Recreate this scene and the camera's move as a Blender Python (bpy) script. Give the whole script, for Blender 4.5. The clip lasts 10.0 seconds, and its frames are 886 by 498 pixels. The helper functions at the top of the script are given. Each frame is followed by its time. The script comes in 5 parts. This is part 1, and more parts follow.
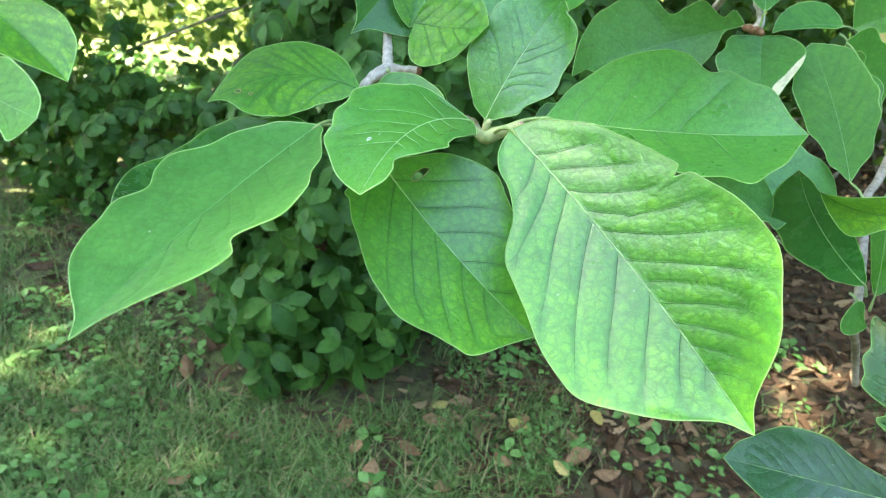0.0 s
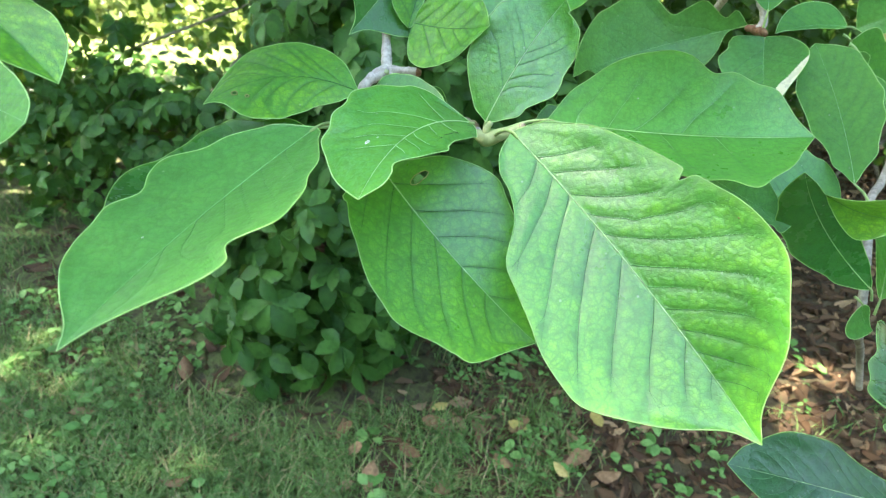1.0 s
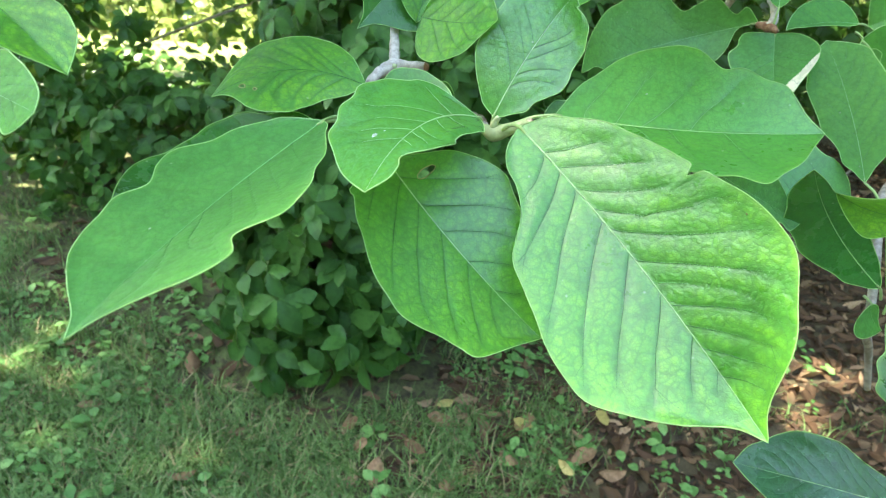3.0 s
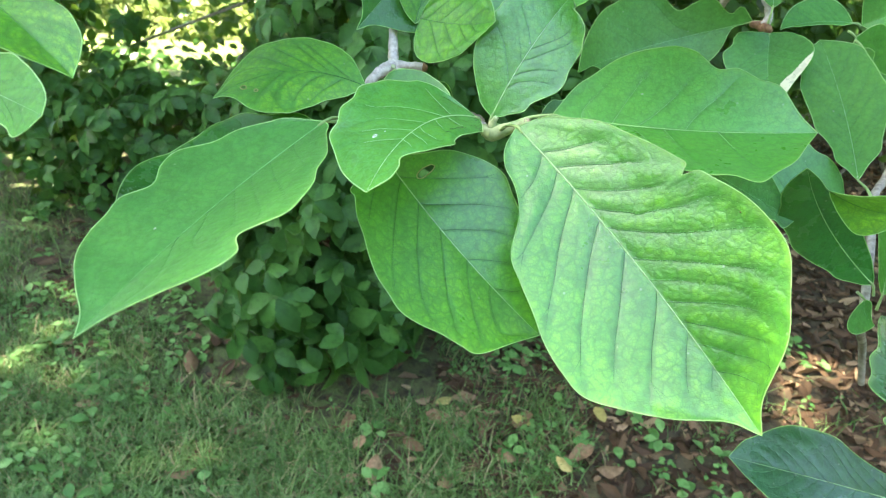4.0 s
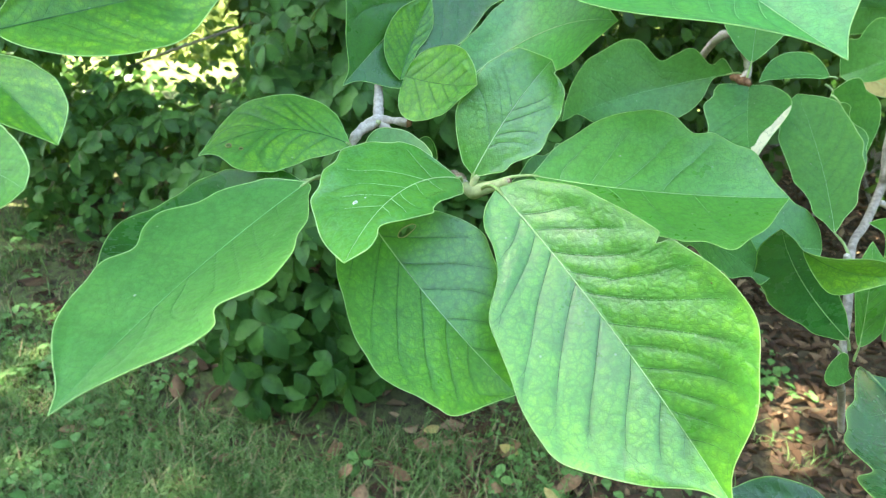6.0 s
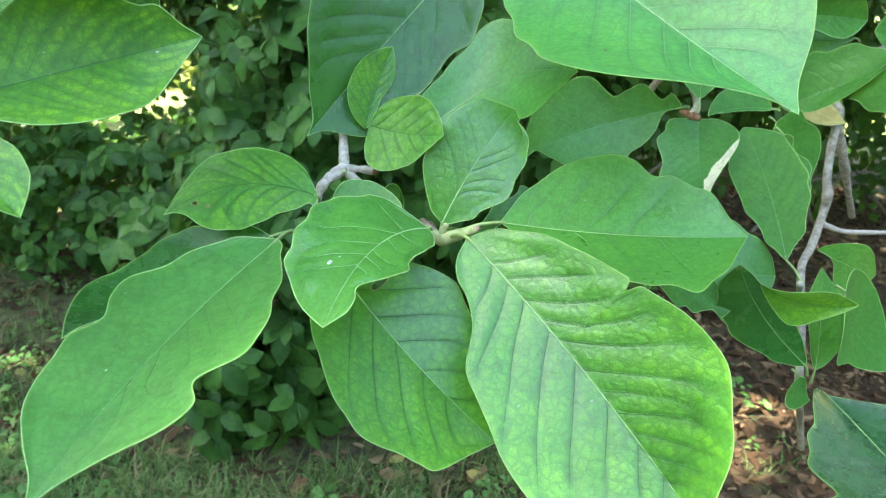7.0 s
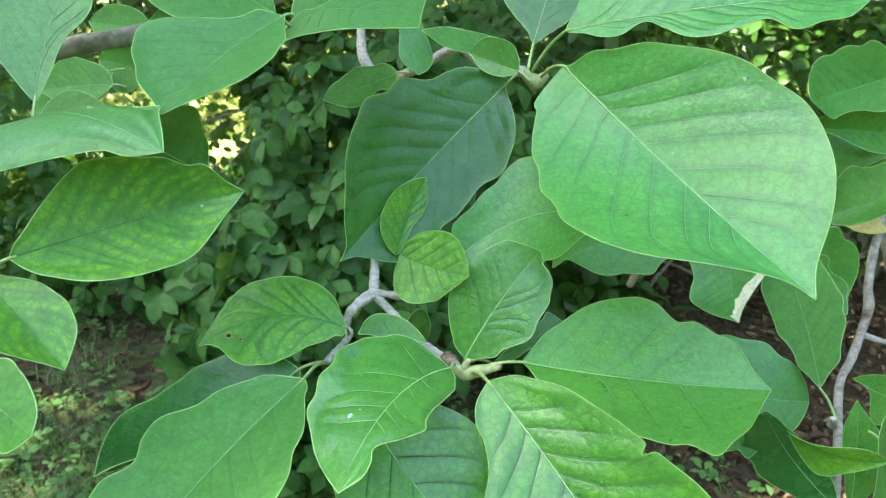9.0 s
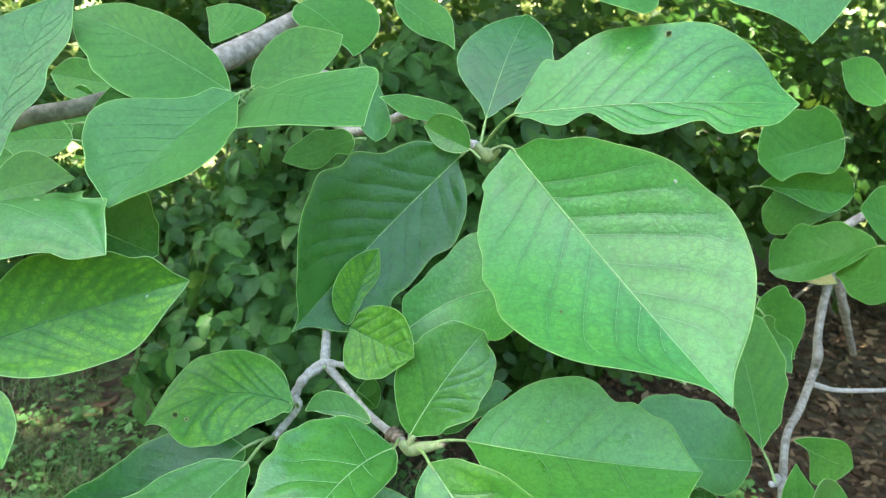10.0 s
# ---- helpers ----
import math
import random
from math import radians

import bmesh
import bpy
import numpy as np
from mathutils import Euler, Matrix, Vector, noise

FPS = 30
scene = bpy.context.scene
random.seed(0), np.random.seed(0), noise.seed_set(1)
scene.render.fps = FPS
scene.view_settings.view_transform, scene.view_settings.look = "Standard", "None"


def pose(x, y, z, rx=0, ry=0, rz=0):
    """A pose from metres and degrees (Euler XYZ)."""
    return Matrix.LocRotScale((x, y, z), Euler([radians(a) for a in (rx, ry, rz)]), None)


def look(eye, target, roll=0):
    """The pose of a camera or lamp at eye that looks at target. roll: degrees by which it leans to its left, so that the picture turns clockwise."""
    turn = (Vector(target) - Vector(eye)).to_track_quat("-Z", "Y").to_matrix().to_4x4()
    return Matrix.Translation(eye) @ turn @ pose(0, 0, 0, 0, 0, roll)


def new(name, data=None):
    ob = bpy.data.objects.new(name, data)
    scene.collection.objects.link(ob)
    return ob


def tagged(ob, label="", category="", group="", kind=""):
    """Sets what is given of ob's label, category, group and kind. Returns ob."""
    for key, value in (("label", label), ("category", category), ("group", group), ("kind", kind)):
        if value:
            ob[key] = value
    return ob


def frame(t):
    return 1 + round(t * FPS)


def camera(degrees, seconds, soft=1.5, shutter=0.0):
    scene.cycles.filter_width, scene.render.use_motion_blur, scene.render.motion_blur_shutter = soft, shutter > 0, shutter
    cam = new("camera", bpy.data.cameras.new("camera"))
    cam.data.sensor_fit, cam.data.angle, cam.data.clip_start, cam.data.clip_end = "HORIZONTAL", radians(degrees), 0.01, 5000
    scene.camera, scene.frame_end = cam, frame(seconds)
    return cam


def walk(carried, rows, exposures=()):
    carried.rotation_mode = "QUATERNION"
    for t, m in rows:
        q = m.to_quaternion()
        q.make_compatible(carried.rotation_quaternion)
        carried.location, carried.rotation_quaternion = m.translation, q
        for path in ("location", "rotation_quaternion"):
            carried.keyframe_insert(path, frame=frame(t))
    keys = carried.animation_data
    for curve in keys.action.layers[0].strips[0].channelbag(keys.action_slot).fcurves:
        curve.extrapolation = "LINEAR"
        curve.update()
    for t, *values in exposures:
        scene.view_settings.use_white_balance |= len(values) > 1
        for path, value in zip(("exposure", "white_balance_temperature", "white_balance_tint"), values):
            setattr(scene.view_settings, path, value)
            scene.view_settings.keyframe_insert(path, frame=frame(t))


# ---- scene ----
cam = camera(68.04, 10.0, soft=1.2)
# a phone's small lens, focused on the near spray
cam.data.dof.use_dof, cam.data.dof.focus_distance, cam.data.dof.aperture_fstop = True, 0.31, 24.0
EXPOSURE = 3.19
PATH = [
    (0, 0.03808, 0.00788, 1.28840, 1.121, -28.350, 2.436),
    (0.5, 0.03505, 0.01084, 1.28694, 0.986, -28.188, 2.323),
    (1, 0.03765, 0.01370, 1.28750, 1.066, -28.314, 2.405),
    (1.5, 0.03721, 0.01432, 1.28733, 1.251, -28.266, 2.492),
    (2, 0.03730, 0.01585, 1.28575, 1.540, -28.528, 2.340),
    (2.5, 0.03835, 0.01522, 1.28597, 1.837, -28.503, 2.602),
    (4, 0.03709, 0.00932, 1.28848, 1.453, -28.717, 2.476),
    (4.5, 0.03835, 0.00908, 1.29311, 1.423, -28.378, 2.532),
    (5, 0.04218, 0.01262, 1.29355, 1.195, -28.176, 2.681),
    (5.5, 0.04541, 0.01563, 1.29895, 1.177, -27.814, 3.035),
    (5.7, 0.04528, 0.01242, 1.30281, 1.339, -27.443, 3.309),
    (6.8, 0.02686, 0.02127, 1.31376, -2.800, -25.266, 3.344),
    (7, 0.03314, 0.01850, 1.31908, -3.386, -24.783, 3.171),
    (7.5, 0.03559, 0.01527, 1.33380, -1.423, -22.864, 4.216),
    (8, 0.03718, 0.01775, 1.34012, 0.258, -22.998, 4.205),
    (8.5, 0.03900, 0.02415, 1.35004, 0.480, -21.856, 4.483),
    (9, 0.03839, 0.02757, 1.36464, 0.644, -20.783, 3.849),
    (9.5, 0.04663, 0.03062, 1.37632, -0.758, -20.443, 5.024),
    (10, 0.05273, 0.03323, 1.40489, -1.138, -20.022, 5.350),
]
walk(cam, [(t, pose(x, y, z, 90 + pitch, 0, yaw) @ pose(0, 0, 0, 0, 0, roll)) for t, x, y, z, yaw, pitch, roll in PATH], [(0, EXPOSURE + 0.39, 7300, 10), (5.5, EXPOSURE + 0.39, 7300, 10), (7, EXPOSURE + 0.26, 7300, 10), (8.5, EXPOSURE + 0.15, 7300, 10), (10, EXPOSURE + 0.13, 7300, 10)])

# ---- world and sun ----
SUN_EL, SUN_AZ = 50.0, 256.0          # degrees; azimuth from +y towards +x
world = bpy.data.worlds.new("sky")
scene.world = world
world.use_nodes = True
wn = world.node_tree.nodes
sky = wn.new("ShaderNodeTexSky")
sky.sky_type, sky.sun_disc = "NISHITA", False
sky.sun_elevation, sky.sun_rotation = radians(SUN_EL), radians(SUN_AZ)
wn["Background"].inputs["Strength"].default_value = 0.15
world.node_tree.links.new(sky.outputs["Color"], wn["Background"].inputs["Color"])
SUN_DIR = Vector((math.sin(radians(SUN_AZ)) * math.cos(radians(SUN_EL)), math.cos(radians(SUN_AZ)) * math.cos(radians(SUN_EL)), math.sin(radians(SUN_EL))))
sun = new("sun", bpy.data.lights.new("sun", "SUN"))
sun.data.energy, sun.data.angle, sun.data.color = 4.5, radians(0.53), (1.0, 0.94, 0.84)
sun.matrix_world = look(SUN_DIR * 30, (0, 0, 0))


# ---- node helpers ----
class Nodes:
    """A small writer of node trees."""

    def __init__(self, name):
        self.mat = bpy.data.materials.new(name)
        self.mat.use_nodes = True
        self.tree = self.mat.node_tree
        self.tree.nodes.clear()

    def add(self, kind, **inputs):
        n = self.tree.nodes.new("ShaderNode" + kind)
        for key, value in inputs.items():
            self.put(n.inputs[key.replace("_", " ")], value)
        return n

    def put(self, socket, value):
        if isinstance(value, bpy.types.NodeSocket):
            self.tree.links.new(value, socket)
        elif isinstance(value, tuple) and len(value) == 3 and socket.type == "RGBA":
            socket.default_value = (*value, 1)
        else:
            socket.default_value = value

    def math(self, op, a, b=0.0, c=0.0):
        n = self.tree.nodes.new("ShaderNodeMath")
        n.operation = op
        for i, v in enumerate((a, b, c)):
            self.put(n.inputs[i], v)
        return n.outputs[0]

    def ramp(self, x, a, b, lo=0.0, hi=1.0):
        n = self.tree.nodes.new("ShaderNodeMapRange")
        n.interpolation_type = "SMOOTHSTEP"
        for i, v in enumerate((x, a, b, lo, hi)):
            self.put(n.inputs[i], v)
        return n.outputs[0]

    def mix(self, f, a, b, how="MIX"):
        n = self.tree.nodes.new("ShaderNodeMix")
        n.data_type, n.blend_type = "RGBA", how
        self.put(n.inputs["Factor"], f)
        self.put(n.inputs[6], a)
        self.put(n.inputs[7], b)
        return n.outputs[2]

    def noise(self, scale, detail=3.0, vector=None, rough=0.55):
        n = self.add("TexNoise", Scale=scale, Detail=detail, Roughness=rough)
        if vector is not None:
            self.put(n.inputs["Vector"], vector)
        return n.outputs["Fac"]

    def end(self, shader):
        out = self.tree.nodes.new("ShaderNodeOutputMaterial")
        self.tree.links.new(shader, out.inputs["Surface"])
        return self.mat


def leafy(n, color, through_color, rough, amount, normal=None, spec=0.5):
    """Green tissue: a glossy skin over tissue that lets light through."""
    p = n.add("BsdfPrincipled", Base_Color=color, Roughness=rough, Specular_IOR_Level=spec)
    t = n.add("BsdfTranslucent", Color=through_color)
    if normal is not None:
        n.put(p.inputs["Normal"], normal)
        n.put(t.inputs["Normal"], normal)
    m = n.add("MixShader", Fac=amount)
    n.put(m.inputs[1], p.outputs[0])
    n.put(m.inputs[2], t.outputs[0])
    return m.outputs[0]


def magnolia_skin(name, green, vein, patch, patch_amount, rough=0.38, amount=0.3, halo=0.25, puff=1.0, dim=0.35, spec=0.60, band=0.10, pucker=0.00003, groove=0.00012):
    """Blade of a magnolia leaf. The UV map runs along the midrib (u) and out to the edges (v from -1 to 1, kept as 0 to 1)."""
    n = Nodes(name)
    uv = n.add("UVMap")
    sep = n.add("SeparateXYZ", Vector=uv.outputs[0])
    geo = n.add("TexCoord").outputs["Object"]
    rnd = n.add("ObjectInfo").outputs["Random"]
    u = sep.outputs[0]
    v = n.math("MULTIPLY_ADD", sep.outputs[1], 2.0, -1.0)
    av = n.math("ABSOLUTE", v)
    # the blade's own measure of how far each point is from the nearest side vein, 0 to 0.5
    gap = n.add("Attribute")
    gap.attribute_name = "vein_gap"
    dist = gap.outputs["Fac"]
    fade = n.math("MULTIPLY", n.ramp(av, 0.60, 0.95, 1.0, 0.1), n.math("MULTIPLY", n.ramp(u, 0.76, 0.93, 1.0, 0.0), n.ramp(u, 0.02, 0.12)))
    # lesser veins between them: a net of uneven round cells about 5 mm wide
    warp = n.add("TexNoise", Scale=110.0, Detail=2.0)
    n.put(warp.inputs["Vector"], geo)
    bent = n.add("VectorMath")
    bent.operation = "MULTIPLY_ADD"
    n.put(bent.inputs[0], warp.outputs["Color"])
    n.put(bent.inputs[1], (0.006, 0.006, 0.006))
    n.put(bent.inputs[2], geo)
    net = n.add("TexVoronoi", Scale=210.0, Randomness=0.9)
    net.feature = "DISTANCE_TO_EDGE"
    n.put(net.inputs["Vector"], bent.outputs[0])
    mesh_line = n.ramp(net.outputs["Distance"], 0.0, 0.13, 1.0, 0.0)
    dome = n.ramp(net.outputs["Distance"], 0.0, 0.40)
    fine_net = n.add("TexVoronoi", Scale=620.0)
    fine_net.feature = "DISTANCE_TO_EDGE"
    n.put(fine_net.inputs["Vector"], geo)
    crackle = n.ramp(fine_net.outputs["Distance"], 0.02, 0.14, 1.0, 0.0)
    blotch = n.noise(45.0, 4.0, geo, 0.6)
    cloud = n.noise(16.0, 2.0, geo)
    fine = n.noise(380.0, 3.0, geo, 0.65)
    edgy = n.math("MULTIPLY_ADD", n.math("SUBTRACT", blotch, 0.5), 0.30, dist)
    patchy = n.math("MULTIPLY", n.ramp(edgy, 0.03, halo), n.ramp(blotch, 0.36, 0.60, 0.60, 1.0))
    patchy = n.math("MULTIPLY", patchy, n.ramp(cloud, 0.38, 0.58, 0.55, 1.0))
    patchy = n.math("MULTIPLY", patchy, n.ramp(av, 0.02, 0.28, 0.25, 1.0))
    patchy = n.math("MULTIPLY", patchy, n.math("MULTIPLY_ADD", dome, 0.55, 0.42))
    patchy = n.math("MULTIPLY", patchy, n.ramp(u, 0.12, 0.50, 0.40, 1.0))
    deep = tuple(0.50 * c for c in green)
    col = n.mix(n.math("MULTIPLY", patchy, patch_amount), green, patch)
    col = n.mix(n.ramp(blotch, 0.43, 0.60, 0.0, 0.26), col, patch)
    col = n.mix(n.ramp(cloud, 0.46, 0.62, 0.0, 0.13), col, deep)
    col = n.mix(n.ramp(net.outputs["Distance"], 0.05, 0.32, 0.0, 0.16), col, patch)
    near = n.math("MULTIPLY", n.ramp(edgy, 0.0, band, 1.0, 0.0), fade)
    col = n.mix(n.math("MULTIPLY", near, dim), col, deep)
    spots = n.noise(130.0, 3.0, geo, 0.7)
    col = n.mix(n.ramp(spots, 0.47, 0.60, 0.0, 0.36), col, deep)
    col = n.mix(n.math("MULTIPLY", mesh_line, 0.34), col, vein)
    col = n.mix(n.math("MULTIPLY", crackle, 0.32), col, deep)
    col = n.mix(n.ramp(fine, 0.47, 0.56, 0.0, 0.26), col, tuple(min(1.0, 1.5 * c) for c in green))
    speck = n.add("TexVoronoi", Scale=85.0)
    n.put(speck.inputs["Vector"], geo)
    col = n.mix(n.ramp(speck.outputs["Distance"], 0.03, 0.06, 0.35, 0.0), col, (0.55, 0.58, 0.40))
    col = n.mix(n.ramp(av, 0.94, 1.0, 0.0, 0.28), col, (0.28, 0.54, 0.08))
    col = n.mix(n.math("MULTIPLY", rnd, 0.22), col, tuple(0.75 * c for c in green))
    thru = n.mix(0.55, col, (0.26, 0.55, 0.04))
    h = n.math("MULTIPLY", n.math("MULTIPLY", n.ramp(dist, 0.0, 0.13, 1.0, 0.0), fade), -1.2 * groove)
    h = n.math("ADD", h, n.math("MULTIPLY", n.noise(60.0, 2.0, geo), 0.0009 * puff))
    h = n.math("ADD", h, n.math("MULTIPLY", dome, 2.2 * pucker))
    h = n.math("ADD", h, n.math("MULTIPLY_ADD", crackle, -0.00003, n.math("MULTIPLY", fine, 0.00008)))
    bump = n.add("Bump", Strength=1.0, Distance=1.0, Height=h)
    ro = n.math("MULTIPLY_ADD", blotch, 0.16, rough - 0.08)
    return n.end(leafy(n, col, thru, ro, amount, bump.outputs[0], spec))


def bark_skin(name, a, b, scale=220.0, rough=0.8):
    n = Nodes(name)
    geo = n.add("TexCoord").outputs["Object"]
    f = n.noise(scale, 5.0, geo, 0.65)
    big = n.noise(scale * 0.2, 3.0, geo)
    col = n.mix(n.ramp(f, 0.35, 0.7), a, b)
    col = n.mix(n.ramp(big, 0.5, 0.8, 0.0, 0.5), col, tuple(0.6 * c for c in a))
    bump = n.add("Bump", Strength=0.6, Distance=0.15 / scale, Height=f)
    p = n.add("BsdfPrincipled", Base_Color=col, Roughness=rough, Normal=bump.outputs[0])
    return n.end(p.outputs[0])


def simple_green(name, a, b, scale, rough=0.5, amount=0.3, thru=(0.25, 0.42, 0.05), spec=0.3):
    """Leaves of the shrub and the weeds: each piece a little different."""
    n = Nodes(name)
    geo = n.add("TexCoord").outputs["Object"]
    isl = n.add("NewGeometry").outputs["Random Per Island"]
    rnd = n.add("ObjectInfo").outputs["Random"]
    f = n.math("FRACT", n.math("ADD", isl, rnd))
    col = n.mix(f, a, b)
    col = n.mix(n.ramp(n.noise(scale, 3.0, geo), 0.45, 0.6, 0.0, 0.5), col, tuple(0.6 * c for c in a))
    bump = n.add("Bump", Strength=0.4, Distance=0.05 / scale, Height=n.noise(scale * 4, 2.0, geo))
    return n.end(leafy(n, col, n.mix(0.5, col, thru), rough, amount, bump.outputs[0], spec))


def dry_leaf_skin(name):
    n = Nodes(name)
    geo = n.add("TexCoord").outputs["Object"]
    isl = n.add("NewGeometry").outputs["Random Per Island"]
    rnd = n.add("ObjectInfo").outputs["Random"]
    f = n.math("FRACT", n.math("ADD", isl, rnd))
    cr = n.add("ValToRGB", Fac=f)
    e = cr.color_ramp.elements
    e[0].color, e[1].color = (0.036, 0.022, 0.013, 1), (0.40, 0.28, 0.16, 1)
    for pos, c in ((0.35, (0.070, 0.042, 0.023, 1)), (0.70, (0.125, 0.078, 0.043, 1)), (0.90, (0.23, 0.155, 0.088, 1))):
        x = e.new(pos)
        x.color = c
    spots = n.noise(160.0, 4.0, geo, 0.65)
    col = n.mix(n.ramp(spots, 0.5, 0.75, 0.0, 0.6), cr.outputs[0], (0.06, 0.03, 0.018))
    bump = n.add("Bump", Strength=0.5, Distance=0.002, Height=spots)
    return n.end(leafy(n, col, n.mix(0.4, col, (0.4, 0.22, 0.06)), 0.7, 0.12, bump.outputs[0], 0.25))


def ground_skin():
    n = Nodes("soil_and_moss")
    geo = n.add("TexCoord").outputs["Object"]
    a = n.noise(2.2, 5.0, geo, 0.6)
    b = n.noise(28.0, 5.0, geo, 0.7)
    c = n.noise(160.0, 4.0, geo, 0.7)
    col = n.mix(n.ramp(b, 0.3, 0.7), (0.036, 0.025, 0.015), (0.115, 0.080, 0.048))
    sep = n.add("SeparateXYZ", Vector=geo)
    # lawn to the one side, litter under the shrubs to the other
    side = n.math("ADD", sep.outputs[0], n.math("MULTIPLY_ADD", a, 1.6, -0.8))
    lawn = n.math("MULTIPLY", n.ramp(side, -0.5, 0.6, 0.9, 0.2), n.ramp(b, 0.38, 0.60, 0.1, 1.0))
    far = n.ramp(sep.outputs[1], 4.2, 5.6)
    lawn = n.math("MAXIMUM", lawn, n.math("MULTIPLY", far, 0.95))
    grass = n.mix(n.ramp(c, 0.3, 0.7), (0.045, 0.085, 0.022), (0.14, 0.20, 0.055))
    # beyond the hedge sunlight is mixed into the lawn's colour
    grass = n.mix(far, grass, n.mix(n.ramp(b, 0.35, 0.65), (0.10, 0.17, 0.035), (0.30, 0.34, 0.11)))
    col = n.mix(lawn, col, grass)
    col = n.mix(n.ramp(c, 0.55, 0.8, 0.0, 0.5), col, (0.05, 0.035, 0.022))
    bump = n.add("Bump", Strength=0.9, Distance=0.012, Height=n.math("ADD", b, n.math("MULTIPLY", c, 0.4)))
    p = n.add("BsdfPrincipled", Base_Color=col, Roughness=0.95, Normal=bump.outputs[0])
    return n.end(p.outputs[0])


MAT = {
    "plain": magnolia_skin("leaf_green", (0.057, 0.240, 0.050), (0.028, 0.15, 0.032), (0.100, 0.335, 0.055), 0.7, 0.32, 0.3, 0.25, 0.40, 0.40, spec=0.58),
    "veined": magnolia_skin("leaf_yellowing", (0.058, 0.275, 0.036), (0.026, 0.15, 0.030), (0.215, 0.61, 0.044), 1.08, 0.30, 0.3, 0.34, 0.35, 0.68, spec=0.82, band=0.17, pucker=0.00004),
    "mottled": magnolia_skin("leaf_mottled", (0.054, 0.245, 0.032), (0.035, 0.17, 0.030), (0.24, 0.57, 0.032), 1.5, 0.36, 0.3, 0.55, 0.35, 0.16, spec=0.5, band=0.34, pucker=0.00002, groove=0.00004),
    "small": magnolia_skin("leaf_small_yellowing", (0.056, 0.260, 0.032), (0.028, 0.16, 0.030), (0.24, 0.56, 0.030), 1.1, 0.34, 0.3, 0.40, 0.4, 0.60, spec=0.6, band=0.28, groove=0.00006),
    "crisp": magnolia_skin("leaf_crisp_veined", (0.048, 0.240, 0.042), (0.11, 0.36, 0.085), (0.125, 0.40, 0.042), 0.45, 0.21, 0.3, 0.25, 0.45, 0.50, spec=0.9, groove=0.00008),
    "glossy": magnolia_skin("leaf_glossy", (0.064, 0.280, 0.045), (0.032, 0.17, 0.030), (0.15, 0.44, 0.042), 0.5, 0.24, 0.3, 0.30, 0.35, 0.60, spec=0.9, band=0.18, groove=0.00005),
    # cream stands in for a patch of sun on one leaf
    "cream": simple_green("leaf_sun_cream", (0.78, 0.78, 0.50), (0.82, 0.80, 0.56), 120.0, 0.6, 0.25, (0.6, 0.6, 0.3)),
    # darker green for leaves in shade, part of that shade in the colour
    "dark": magnolia_skin("leaf_shaded_dark", (0.021, 0.138, 0.024), (0.045, 0.19, 0.05), (0.045, 0.21, 0.026), 0.55, 0.27, 0.15, 0.25, 0.45, 0.45, spec=0.50, groove=0.00008),
    # duller, darker copy of the green, shade mixed in for overhung leaves
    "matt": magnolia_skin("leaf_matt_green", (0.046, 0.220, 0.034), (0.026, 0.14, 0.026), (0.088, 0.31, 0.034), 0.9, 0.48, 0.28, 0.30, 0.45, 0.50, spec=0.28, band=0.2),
    "pale": magnolia_skin("leaf_pale", (0.056, 0.300, 0.064), (0.028, 0.17, 0.038), (0.120, 0.455, 0.066), 1.3, 0.32, 0.3, 0.35, 0.35, 0.60, spec=0.78, band=0.2),
    # lighter copy of the leaf green, with light added to the colour
    "young": magnolia_skin("leaf_lightened", (0.082, 0.345, 0.056), (0.042, 0.20, 0.036), (0.150, 0.470, 0.060), 1.1, 0.30, 0.32, 0.35, 0.40, 0.50, spec=0.80, band=0.2),
    # darker copy of the leaf green, with shade added to the colour
    "old": magnolia_skin("leaf_darkened", (0.014, 0.085, 0.024), (0.07, 0.22, 0.08), (0.030, 0.130, 0.030), 0.6, 0.27, 0.10, 0.25, 0.45, 0.45, spec=0.95, groove=0.00010),
    "rib": simple_green("midrib_green", (0.40, 0.62, 0.26), (0.34, 0.57, 0.20), 300.0, 0.45, 0.15),
    "rim": simple_green("healed_rim", (0.34, 0.36, 0.12), (0.40, 0.38, 0.15), 300.0, 0.6, 0.15),
    "edge": simple_green("leaf_edge", (0.41, 0.71, 0.25), (0.35, 0.65, 0.20), 300.0, 0.45, 0.35),
    "vein_dark": simple_green("side_vein_dark", (0.028, 0.150, 0.030), (0.036, 0.175, 0.034), 300.0, 0.45, 0.15),
    "vein_dull": simple_green("side_vein_dull", (0.20, 0.47, 0.15), (0.24, 0.51, 0.18), 300.0, 0.45, 0.15),
    "vein_soft": simple_green("side_vein_soft", (0.036, 0.180, 0.034), (0.044, 0.200, 0.038), 300.0, 0.45, 0.15),
    "vein_deep": simple_green("side_vein_deep", (0.075, 0.235, 0.075), (0.095, 0.265, 0.09), 300.0, 0.45, 0.15),
    "vein_pale": simple_green("side_vein_pale", (0.27, 0.55, 0.18), (0.33, 0.60, 0.22), 300.0, 0.45, 0.15),
    "stalk": simple_green("leaf_stalk", (0.30, 0.46, 0.15), (0.34, 0.46, 0.19), 300.0, 0.45, 0.10),
    "bud": simple_green("bud_green", (0.38, 0.46, 0.20), (0.46, 0.52, 0.27), 260.0, 0.6, 0.10),
    "scar_white": bark_skin("leaf_scar_white", (0.30, 0.36, 0.22), (0.70, 0.72, 0.58), 500.0, 0.7),
    "bark": bark_skin("grey_bark", (0.35, 0.31, 0.26), (0.60, 0.55, 0.48), 360.0),
    "branch": bark_skin("brown_bark", (0.19, 0.165, 0.125), (0.41, 0.37, 0.30), 140.0),
